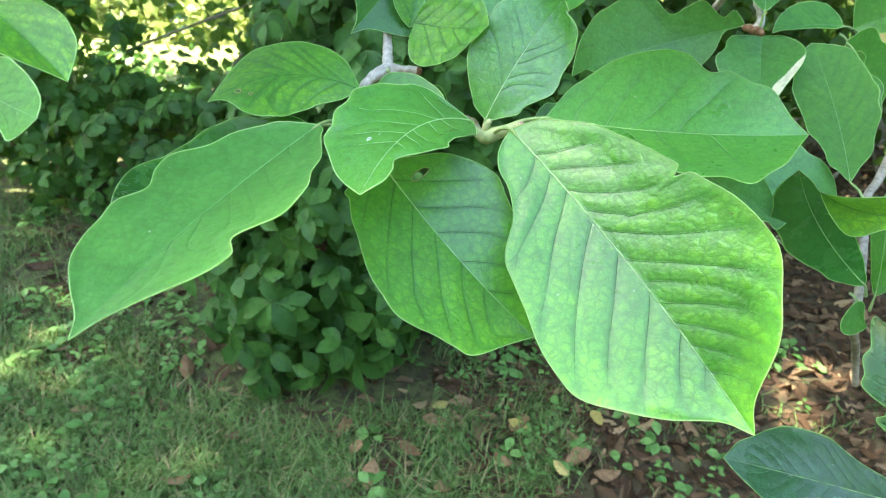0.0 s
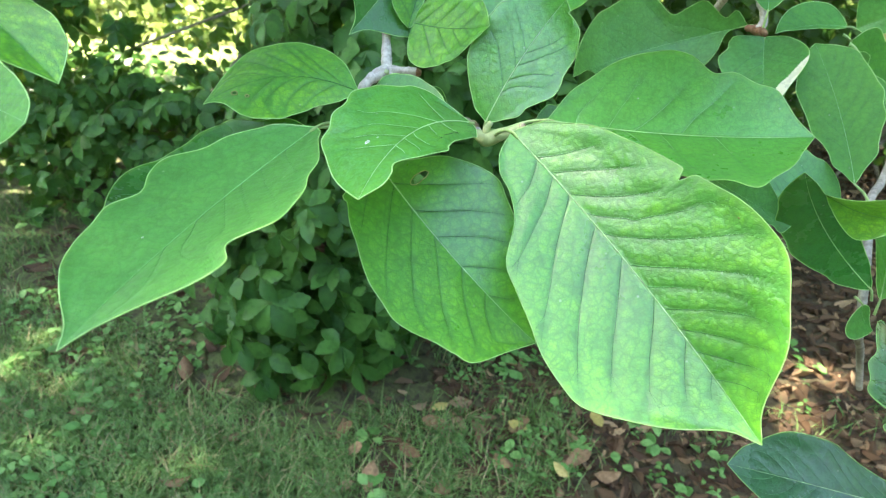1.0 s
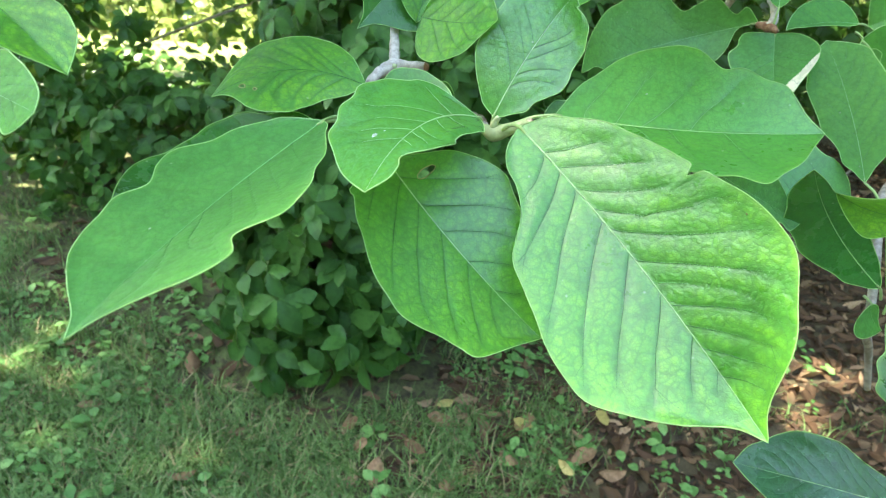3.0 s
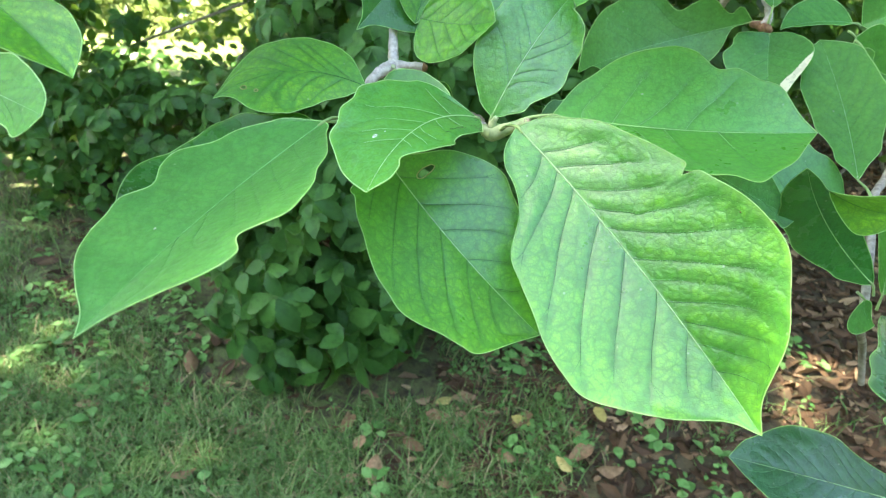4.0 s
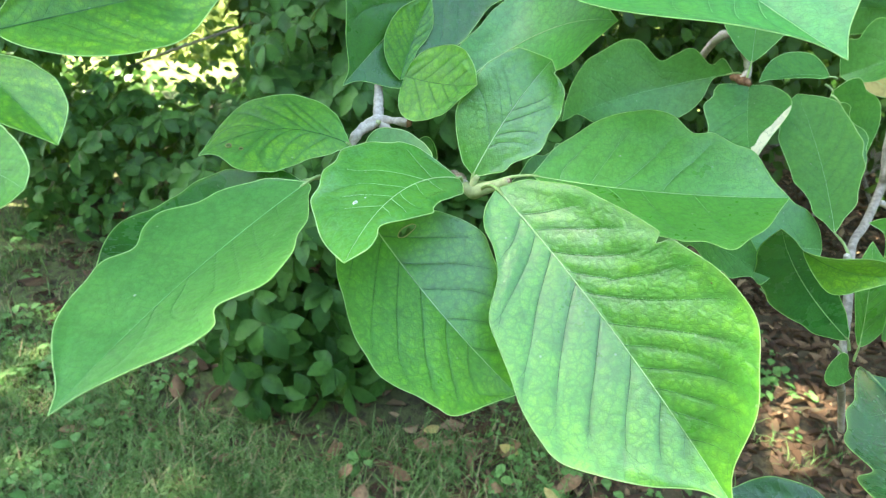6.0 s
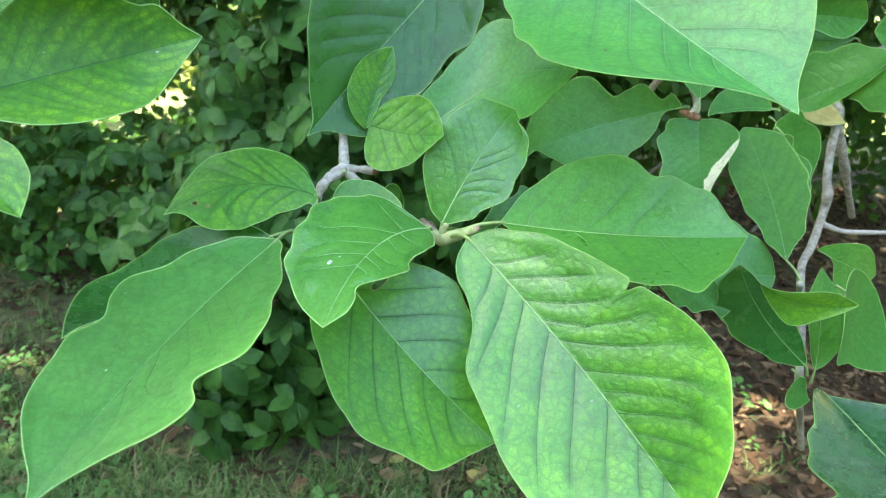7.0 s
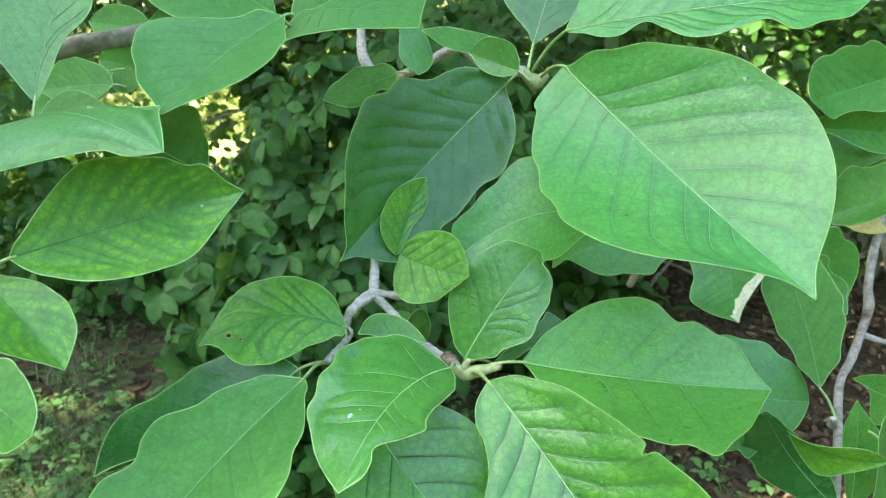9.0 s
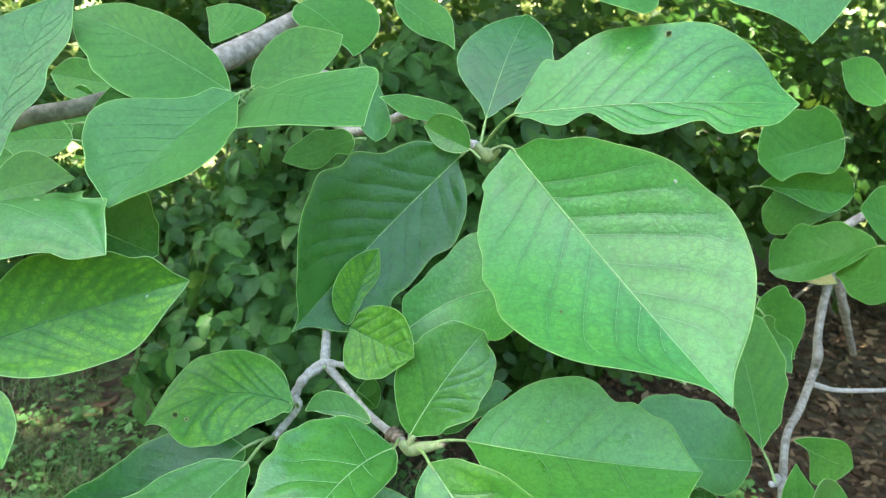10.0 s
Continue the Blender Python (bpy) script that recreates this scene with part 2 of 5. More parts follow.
    "scar_ring": bark_skin("bud_scale_scar", (0.20, 0.13, 0.075), (0.46, 0.37, 0.26), 500.0),
    "scar": bark_skin("bud_scar", (0.16, 0.07, 0.035), (0.30, 0.16, 0.08), 400.0),
    "shrub": simple_green("shrub_green", (0.029, 0.108, 0.025), (0.080, 0.225, 0.046), 45.0, 0.42, 0.28, spec=0.22),
    "hedge": simple_green("hedge_green", (0.027, 0.092, 0.015), (0.060, 0.165, 0.025), 30.0, 0.40, 0.30, spec=0.34),
    "far_shrub": simple_green("woodland_green", (0.035, 0.085, 0.022), (0.11, 0.20, 0.04), 12.0, 0.5, 0.3),
    # sunlight put into the colour: far paler than the other foliage
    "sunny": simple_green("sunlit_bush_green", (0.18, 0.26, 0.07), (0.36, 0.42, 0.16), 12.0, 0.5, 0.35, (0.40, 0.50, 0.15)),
    "grass": simple_green("grass_green", (0.050, 0.148, 0.036), (0.225, 0.365, 0.125), 20.0, 0.5, 0.3),
    "straw": simple_green("dry_grass", (0.30, 0.25, 0.12), (0.42, 0.36, 0.20), 20.0, 0.6, 0.2),
    "weed": simple_green("weed_green", (0.085, 0.25, 0.060), (0.22, 0.44, 0.14), 60.0, 0.5, 0.3),
    "dry": dry_leaf_skin("fallen_leaf_brown"),
    "tan": simple_green("fallen_leaf_tan", (0.17, 0.105, 0.055), (0.34, 0.22, 0.125), 90.0, 0.7, 0.12, (0.4, 0.22, 0.08), spec=0.2),
    "yellow": simple_green("fallen_leaf_yellow", (0.42, 0.36, 0.11), (0.50, 0.42, 0.16), 120.0, 0.6, 0.2, (0.5, 0.4, 0.08)),
    "ground": ground_skin(),
}


# ---- mesh helpers ----
def mesh_object(name, verts, faces, material, parent=None, label="", uv=None, smooth=True, gap=None):
    me = bpy.data.meshes.new(name)
    me.from_pydata([tuple(v) for v in verts], [], faces)
    if uv is not None:
        layer = me.uv_layers.new(name="UVMap")
        loops = np.empty(len(me.loops), dtype=np.int32)
        me.loops.foreach_get("vertex_index", loops)
        layer.data.foreach_set("uv", np.asarray(uv, dtype=np.float32)[loops].ravel())
    if gap is not None:
        me.attributes.new("vein_gap", "FLOAT", "POINT").data.foreach_set("value", np.asarray(gap, dtype=np.float32))
    if smooth:
        me.polygons.foreach_set("use_smooth", np.ones(len(me.polygons), dtype=bool))
    me.materials.append(MAT[material])
    ob = new(name, me)
    if parent is not None:
        ob.parent = parent
    if label:
        tagged(ob, label)
    return ob


def tube(points, radii, sides=8):
    """A round, tapering tube along points, closed at both ends."""
    pts = [Vector(p) for p in points]
    verts, faces = [], []
    side = None
    for i, p in enumerate(pts):
        d = (pts[min(i + 1, len(pts) - 1)] - pts[max(i - 1, 0)]).normalized()
        if side is None:
            side = d.orthogonal().normalized()
        side = (side - d * side.dot(d)).normalized()
        up = d.cross(side)
        for k in range(sides):
            a = 2 * math.pi * k / sides
            verts.append(p + float(radii[i]) * (math.cos(a) * side + math.sin(a) * up))
    for i in range(len(pts) - 1):
        for k in range(sides):
            a, b = i * sides + k, i * sides + (k + 1) % sides
            faces.append((a, b, b + sides, a + sides))
    faces.append(tuple(range(sides))[::-1])
    faces.append(tuple(range((len(pts) - 1) * sides, len(pts) * sides)))
    return verts, faces


def smooth_line(points, per=6):
    """Points along a smooth curve through the given ones."""
    p = [np.array(q, float) for q in points]
    p = [2 * p[0] - p[1]] + p + [2 * p[-1] - p[-2]]
    out = []
    for i in range(1, len(p) - 2):
        for k in range(per):
            s = k / per
            out.append(0.5 * ((2 * p[i]) + (p[i + 1] - p[i - 1]) * s + (2 * p[i - 1] - 5 * p[i] + 4 * p[i + 1] - p[i + 2]) * s * s + (3 * p[i] - p[i - 1] - 3 * p[i + 1] + p[i + 2]) * s ** 3))
    out.append(p[-2])
    return out


# ---- the magnolia ----
magnolia = tagged(new("magnolia_tree"), "magnolia tree branch with large smooth green leaves and grey knobbly twigs", "tree")
STATIONS = np.array([0, .03, .08, .15, .23, .31, .39, .47, .55, .63, .71, .79, .87, .94, 1.0])
FACE = np.array([0, -0.8, 0.6])


def profile(values, at):
    """A smooth outline through the half-widths given at the stations."""
    x, y = STATIONS, np.array([0, *values, 0], float)
    h = np.diff(x)
    s = np.diff(y) / h
    m = np.zeros_like(y)
    m[1:-1] = (s[:-1] * h[1:] + s[1:] * h[:-1]) / (h[:-1] + h[1:])
    m[0], m[-1] = s[0], s[-1]
    k = np.clip(np.searchsorted(x, at, side="right") - 1, 0, len(x) - 2)
    q = (at - x[k]) / h[k]
    return (2 * q ** 3 - 3 * q ** 2 + 1) * y[k] + (q ** 3 - 2 * q ** 2 + q) * h[k] * m[k] + (3 * q ** 2 - 2 * q ** 3) * y[k + 1] + (q ** 3 - q ** 2) * h[k] * m[k + 1]


# side veins of each kind of blade: how many to a side, how thick (mm) and of what colour
VEINS = {"plain": (7, 0.065, "vein_soft"), "veined": (9, 0.13, "vein_dark"), "mottled": (8, 0.04, "vein_dark"), "small": (5, 0.045, "vein_dark"), "crisp": (7, 0.11, "vein_pale"), "glossy": (6, 0.15, "vein_dark"),
         "dark": (8, 0.11, "vein_deep"), "pale": (8, 0.13, "vein_dull"), "young": (8, 0.13, "vein_dull"), "old": (8, 0.12, "vein_deep"), "matt": (7, 0.06, "vein_soft"), "yellow": (0, 0.1, "vein_dull"), "dry": (0, 0.1, "vein_dull")}
# how far each kind of blade swells between its veins, as a share of its length
QUILT = {"plain": 0.0012, "veined": 0.0020, "mottled": 0.0007, "small": 0.0042, "crisp": 0.0028, "glossy": 0.0017, "dark": 0.0018, "matt": 0.0028, "pale": 0.0022, "young": 0.0024, "old": 0.0024}
vein_rng = random.Random(11)


def some_veins(count):
    """Side veins for the two halves: start on the midrib, slope, bend and reach."""
    def half(shift):
        return [((k + shift + vein_rng.uniform(-0.16, 0.16)) / (count + 1) * 0.86, vein_rng.uniform(0.20, 0.30), vein_rng.uniform(0.0, 0.10), vein_rng.uniform(0.62, 0.86)) for k in range(count)]
    return half(0.75), half(1.15)


def vein_gap(ways, u, v):
    """For every point of the blade the distance to the next vein, as a share of the veins' spacing."""
    out = np.full((len(u), len(v)), 0.5)
    for j, x in enumerate(v):
        a, side = abs(x), ways[0 if x < 0 else 1]
        if len(side) < 2:
            continue
        q = np.array([s + m * a + b * a * a for s, m, b, e in side])
        out[:, j] = np.minimum(0.5, abs(u[:, None] - q[None, :]).min(axis=1) / 0.095)
    return out


def side_veins(leaf, sheet, u, v, up, ways, skin, length):
    """Fine strands along the blade: each vein leaves the midrib, bows and thins out, and forks before the edge."""
    count, thick, material = VEINS[skin]
    pieces, k = ([], []), 0

    def at(s, x):
        i = float(np.interp(s, u, np.arange(len(u))))
        j = float(np.interp(x, v, np.arange(len(v))))
        a, b = min(int(i), len(u) - 2), min(int(j), len(v) - 2)
        fi, fj = i - a, j - b
        p = (1 - fi) * ((1 - fj) * sheet[a, b] + fj * sheet[a, b + 1]) + fi * ((1 - fj) * sheet[a + 1, b] + fj * sheet[a + 1, b + 1])
        return p + 0.00009 * up[a]

    def strand(line, r0, r1):
        vs, fs = tube(line, list(np.linspace(r0, r1, len(line))), 4)
        base = len(pieces[0])
        pieces[0].extend(vs)
        pieces[1].extend(tuple(q + base for q in f) for f in fs)

    size = thick * 0.001 * min(1.3, length / 0.12 + 0.25)
    for sign, side in ((-1, ways[0]), (1, ways[1])):
        for s, m, b, e in side:
            seed = vein_rng.uniform(0, 90)
            way = lambda a: s + m * a + b * a * a + 0.010 * a * noise.noise((a * 5.0, seed, 1.0))
            steps = [a for a in np.linspace(0, e, 15) if way(a) < 0.97]
            if len(steps) < 4:
                continue
            strand([at(way(a), sign * a) for a in steps], size, 0.45 * size)
            if e > 0.55 and material != "vein_pale":
                for du, dv in ((0.030, 0.11), (-0.004, 0.13)):
                    end = min(0.97, e + dv)
                    strand([at(min(0.98, way(e) + (m + du / dv) * (end - e) * f), sign * (e + (end - e) * f)) for f in (0, 0.35, 0.7, 1.0)], 0.45 * size, 0.15 * size)
    if pieces[0]:
        mesh_object("side_vein", pieces[0], pieces[1], material, leaf)


def magnolia_leaf(base, tip, roll, sag, bow, fold, twist, left, right, skin="plain", stem=None, label="", hole=(), marks=(), fine=1.4, wave=0.012, stalk=True, veins=None, notch=(), sun_patch=False):
    """One leaf: the midrib runs from base to tip, bowed by sag and bow; the two halves have their own outlines and fold up by the angles in fold."""
    nu, nv = int(44 * fine), int(9 * fine)
    u = np.concatenate([np.linspace(0, .1, 8), np.linspace(.1, .94, nu)[1:], np.linspace(.94, 1, 6)[1:]])
    base, tip = np.array(base), np.array(tip)
    c = tip - base
    length = np.linalg.norm(c)
    c = c / length
    n = FACE - c * (FACE @ c)
    n /= np.linalg.norm(n)
    s = np.cross(c, n)
    turn = roll + twist * (u - .5)
    side = np.cos(turn)[:, None] * s + np.sin(turn)[:, None] * n
    up = -np.sin(turn)[:, None] * s + np.cos(turn)[:, None] * n
    mid = base + length * (u[:, None] * c + (4 * u * (1 - u))[:, None] * (sag * n + bow * s))
    v = np.linspace(-1, 1, 2 * nv + 1)
    wl, wr = profile(left, u), profile(right, u)
    for at, half, deep, wide in notch:
        dent = 1 - deep * np.exp(-((u - at) / wide) ** 2)
        wl, wr = (wl * dent, wr) if half < 0 else (wl, wr * dent)
    seed = random.random() * 50
    ways = veins if veins is not None else some_veins(VEINS[skin][0])
    gap = vein_gap(ways, u, v)
    swell = QUILT.get(skin, 0.0) * np.sin(np.pi * np.minimum(1.0, gap / 0.48) / 2) ** 2
    swell *= np.clip(np.abs(v)[None, :] / 0.10, 0, 1) ** 0.7 * np.clip((1 - np.abs(v)[None, :]) / 0.25, 0, 1) * np.clip(u[:, None] / 0.08, 0, 1) * np.clip((1 - u[:, None]) / 0.15, 0, 1)
    verts, uvs = [], []
    for i in range(len(u)):
        for j, x in enumerate(v):
            w, f = (wl[i], fold[0]) if x < 0 else (wr[i], fold[1])
            a = abs(x)
            lift = math.sin(f) * (0.65 * a + 0.35 * a ** 2.2)
            ripple = wave * a * a * noise.noise((u[i] * 5.0 + seed, 3.0 * x, seed)) * (1 - a ** 6 * 0.6)
            verts.append(mid[i] + length * (w * x * math.cos(f) * side[i] + (w * lift + ripple * min(1, 6 * w) + swell[i, j] * min(1, 6 * w)) * up[i]))
            uvs.append((u[i], 0.5 + 0.5 * x))
    row = len(v)
    faces = []
    for i in range(len(u) - 1):
        for k in range(row - 1):
            if any(((u[i] + u[i + 1]) / 2 - hu) ** 2 / hr ** 2 + ((v[k] + v[k + 1]) / 2 - hv) ** 2 / hs ** 2 < 1 for hu, hv, hr, hs in hole):
                continue
            a = i * row + k
            faces.append((a, a + 1, a + row + 1, a + row))
    leaf = mesh_object("leaf", verts, faces, skin, magnolia, label, uvs, gap=gap.ravel())
    sheet = [np.array(p) for p in verts]
    # a corner by the tip coloured cream, for the sun that falls there
    if sun_patch:
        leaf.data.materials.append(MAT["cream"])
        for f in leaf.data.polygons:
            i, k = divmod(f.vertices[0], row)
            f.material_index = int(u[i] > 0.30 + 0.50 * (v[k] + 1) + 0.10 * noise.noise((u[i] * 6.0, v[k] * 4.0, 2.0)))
    # small scars and specks on the upper face
    for mu, mv, size, kind in marks:
        i, k = int(np.argmin(abs(u - mu))), int(np.argmin(abs(v - mv)))
        o = sheet[i * row + k]
        ax = (sheet[(i + 1) * row + k] - sheet[(i - 1) * row + k])
        ay = (sheet[i * row + k + 1] - sheet[i * row + k - 1])
        ax, ay = ax / np.linalg.norm(ax), ay / np.linalg.norm(ay)
        o = o + 0.0002 * up[i]
        ring = [o + size * (0.6 + 0.5 * random.random()) * (math.cos(t) * ax + 0.65 * math.sin(t) * ay) for t in np.linspace(0, 2 * math.pi, 10)[:-1]]
        mesh_object("scar", [o + 0.00015 * up[i]] + ring, [(0, j + 1, (j + 1) % 9 + 1) for j in range(9)], kind, leaf)
    # healed rims of the holes
    grid = np.array(sheet).reshape(len(u), row, 3)
    for hu, hv, hr, hs in hole:
        ring = []
        for a in np.linspace(0, 2 * math.pi, 17):
            i, k = np.interp(hu + hr * math.sin(a), u, np.arange(len(u))), np.interp(hv + hs * math.cos(a), v, np.arange(row))
            ring.append(grid[int(round(i)), int(round(k))] * 0.5 + grid[int(i), int(k)] * 0.5 + 0.0001 * up[int(i)])
        vs, fs = tube(ring, [0.00028] * 17, 5)
        mesh_object("hole_rim", vs, fs, "rim", leaf, "pale brown healed rim of a hole")
    side_veins(leaf, np.array(sheet).reshape(len(u), row, 3), u, v, up, ways, skin, length)
    # raised midrib and the pale rolled edge
    rib = [mid[i] + 0.00012 * up[i] for i in range(len(u))]
    r0 = 0.0005 + 0.0032 * length
    verts, faces = tube(rib[::2] + [rib[-1]], [r0 * (1 - 0.88 * x) * (0.30 if skin in ("mottled", "small") else 0.25 if skin in ("plain", "matt") else 0.42) for x in list(u[::2]) + [1.0]], 6)
    mesh_object("midrib", verts, faces, {"mottled": "vein_dark", "small": "vein_dark", "plain": "vein_dull", "matt": "vein_dull"}.get(skin, "rib"), leaf, "dark sunken midrib" if skin in ("mottled", "small") else "pale green midrib")
    line = sheet[0::row] + sheet[row - 1::row][::-1][1:]
    verts, faces = tube(line, [0.00025] * len(line), 4)
    mesh_object("leaf_edge", verts, faces, "edge", leaf, "thin yellowish leaf edge")
    if not stalk:
        return leaf
    end = np.array(stem) if stem is not None else base - c * 0.009 + np.array([0, 0.003, -0.003])
    d = np.linalg.norm(end - base)
    path = smooth_line([end, (end + base) / 2 + np.array([0, 0, 0.06 * d]), base, base + (mid[2] - mid[0])], 5)
    verts, faces = tube(path, list(np.linspace(0.0010, 0.7 * r0, len(path))), 8)
    mesh_object("leaf_stalk", verts, faces, "stalk", leaf, "green leaf stalk")
    return leaf


def twig(points, radii, skin="bark", name="twig", label="", knobs=0.5):
    """A knobbly twig through the points, thick at the buds and leaf scars."""
    line = smooth_line(points, 12)
    at = np.linspace(0, len(radii) - 1, len(line))
    r = np.interp(at, range(len(radii)), radii)
    seed = random.random() * 90
    r = [0.9 * x * (1 + knobs * (0.35 * noise.noise((i * 0.2, seed, 0)) + 1.1 * max(0.0, noise.noise((i * 0.33, seed, 5)) - 0.12) + 0.12 * noise.noise((i * 1.3, seed, 9)))) for i, x in enumerate(r)]
    # ring scars, in groups of two or three
    i = 4 + int(6 * random.random())
    while knobs > 0.2 and i < len(r) - 3:
        for k in (0, 2):
            r[i + k if i + k < len(r) else i] *= 1 + 0.30 * knobs
        i += 7 + int(9 * random.random())
    verts, faces = tube(line, r, 14)
    if knobs > 0.2:
        # an uneven round, with small pores standing out
        mids = [Vector(p) for p in line for _ in range(14)]
        verts = [m + (q - m) * (1 + 0.16 * knobs * noise.noise(q * 420.0) + 0.10 * knobs * max(0.0, noise.noise(q * 1300.0))) for q, m in zip(verts, mids)]
    return mesh_object(name, verts, faces, skin, magnolia, label)


# leaves, spray by spray
magnolia_leaf((0.0611, 0.3017, 1.1943), (0.1531, 0.1942, 1.1160), -0.340, 0.003, -0.021, (0.243, 0.241), -0.360,
              (0.065, 0.112, 0.166, 0.198, 0.228, 0.252, 0.276, 0.301, 0.309, 0.298, 0.240, 0.169, 0.048), (0.056, 0.100, 0.119, 0.161, 0.244, 0.269, 0.287, 0.308, 0.312, 0.300, 0.232, 0.144, 0.043), "veined", stem=(0.0540, 0.3294, 1.1820), label="large drooping green magnolia leaf yellowing between dark side veins", fine=3.0, marks=((0.575, -0.875, 0.0005, 'scar'),), notch=((0.415, -1, 0.13, 0.010),),
              veins=(((0.106, 0.13, -0.02, 0.7), (0.168, 0.13, 0.08, 0.7), (0.246, 0.27, -0.07, 0.65), (0.319, 0.32, -0.13, 0.83), (0.389, 0.32, -0.07, 0.85), (0.495, 0.27, 0.02, 0.65), (0.565, 0.22, 0.11, 0.22), (0.632, 0.24, -0.03, 0.78), (0.691, 0.29, -0.1, 0.65), (0.756, 0.27, -0.13, 0.8), (0.832, 0.18, -0.09, 0.58),), ((0.11, 0.13, -0.05, 0.97), (0.18, 0.11, 0.07, 0.85), (0.249, 0.17, 0.12, 0.85), (0.361, 0.18, 0.18, 0.82), (0.466, 0.34, 0.01, 0.63), (0.595, 0.41, -0.19, 0.58), (0.72, 0.32, -0.14, 0.45), (0.818, 0.2, 0, 0.22),)))
magnolia_leaf((0.0009, 0.2965, 1.1780), (0.0766, 0.2556, 1.1114), 0.366, 0.038, 0.026, (0.321, 0.323), 0.113,
              (0.055, 0.119, 0.230, 0.296, 0.340, 0.360, 0.334, 0.307, 0.269, 0.229, 0.170, 0.108, 0.052), (0.213, 0.254, 0.304, 0.338, 0.381, 0.415, 0.429, 0.443, 0.420, 0.380, 0.353, 0.312, 0.140), "veined", stem=(0.0440, 0.3320, 1.1820), label="broad green magnolia leaf with a small hole near its stalk", hole=((0.163, -0.425, 0.018, 0.180),), fine=3.2,
              veins=(((0.106, 0.18, 0.14, 0.82), (0.254, 0.3, -0.01, 0.87), (0.4, 0.24, 0.04, 0.73), (0.562, 0.23, 0.03, 0.53), (0.722, 0.28, -0.22, 0.53),), ((0.054, -0.11, 0.33, 0.82), (0.12, 0.18, 0.23, 0.87), (0.243, 0.34, 0.15, 0.83), (0.389, 0.54, -0.14, 0.8), (0.563, 0.39, -0.01, 0.6), (0.707, 0.24, 0.26, 0.4),)))
magnolia_leaf((-0.0249, 0.2892, 1.1962), (-0.0688, 0.1536, 1.1745), -0.398, -0.054, 0.053, (0.235, 0.186), -0.065,
              (0.039, 0.074, 0.133, 0.192, 0.220, 0.266, 0.285, 0.284, 0.204, 0.251, 0.214, 0.113, 0.037), (0.090, 0.133, 0.175, 0.194, 0.247, 0.235, 0.196, 0.226, 0.209, 0.195, 0.162, 0.097, 0.030), "plain", stem=(-0.0220, 0.3264, 1.1833), label="long smooth green magnolia leaf with a wavy notched edge", fine=3.0, marks=((0.62, 0.35, 0.0007, 'scar_white'),),
              veins=(((0.133, 0.16, 0.05, 0.73), (0.238, 0.19, 0.11, 0.73), (0.32, 0.26, 0.07, 0.63), (0.388, 0.34, 0.04, 0.53), (0.497, 0.63, -0.55, 0.47), (0.623, 0.54, 0, 0.15),), ()))
magnolia_leaf((0.0430, 0.3108, 1.1946), (0.0043, 0.2175, 1.1951), -0.342, 0.060, 0.082, (0.032, -0.010), -0.879,
              (0.044, 0.083, 0.123, 0.142, 0.152, 0.158, 0.161, 0.173, 0.200, 0.146, 0.058, 0.077, 0.066), (0.173, 0.261, 0.291, 0.333, 0.342, 0.364, 0.339, 0.346, 0.312, 0.303, 0.238, 0.169, 0.085), "crisp", stem=(0.0450, 0.3310, 1.1850), label="glossy curled green magnolia leaf with a small white scar", fine=3.0, wave=0.04, marks=((0.675, 0.375, 0.0015, 'scar_white'), (0.63, 0.30, 0.0006, 'scar_white')),
              veins=(((0.375, 0.16, 0, 0.5), (0.27, 0.06, 0, 0.65), (0.509, 0.21, -0.12, 0.58), (0.582, 0.15, -0.01, 0.57), (0.66, 0.12, 0, 0.43),), ((0.287, 0.27, -0.03, 0.8), (0.225, -0.17, 0.05, 0.78), (0.451, 0.18, 0.05, 0.52), (0.562, 0.14, 0.02, 0.6), (0.651, 0.19, -0.08, 0.47),)))
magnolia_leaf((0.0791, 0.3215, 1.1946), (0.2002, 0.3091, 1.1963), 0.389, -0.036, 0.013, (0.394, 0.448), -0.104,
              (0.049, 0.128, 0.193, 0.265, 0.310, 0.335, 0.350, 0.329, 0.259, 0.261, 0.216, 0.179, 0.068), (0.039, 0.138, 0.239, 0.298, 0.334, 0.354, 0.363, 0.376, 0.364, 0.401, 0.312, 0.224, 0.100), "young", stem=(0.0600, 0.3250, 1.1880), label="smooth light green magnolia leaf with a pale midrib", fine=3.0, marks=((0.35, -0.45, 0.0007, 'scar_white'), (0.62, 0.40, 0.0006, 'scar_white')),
              veins=(((0.119, -0.06, 0.28, 0.63), (0.239, 0.12, 0.08, 0.6), (0.337, 0.41, -0.16, 0.45), (0.522, 0.2, 0.02, 0.55),), ((0.3, 0.32, -0.33, 0.42), (0.439, 0.13, 0, 0.33), (0.646, 0.13, 0, 0.33),)))
magnolia_leaf((-0.0127, 0.3319, 1.2010), (-0.0809, 0.3072, 1.1987), -0.465, 0.011, 0.145, (-0.046, -0.104), -0.486,
              (0.068, 0.089, 0.153, 0.203, 0.248, 0.313, 0.354, 0.388, 0.381, 0.365, 0.286, 0.127, 0.043), (0.191, 0.281, 0.337, 0.365, 0.389, 0.392, 0.395, 0.394, 0.406, 0.382, 0.309, 0.219, 0.105), "small", stem=(-0.0142, 0.3499, 1.1875), label="small green magnolia leaf with dark veins and a torn hole", hole=((0.806, -0.25, 0.020, 0.080), (0.731, -0.40, 0.012, 0.045)), fine=3.2, wave=0.022,
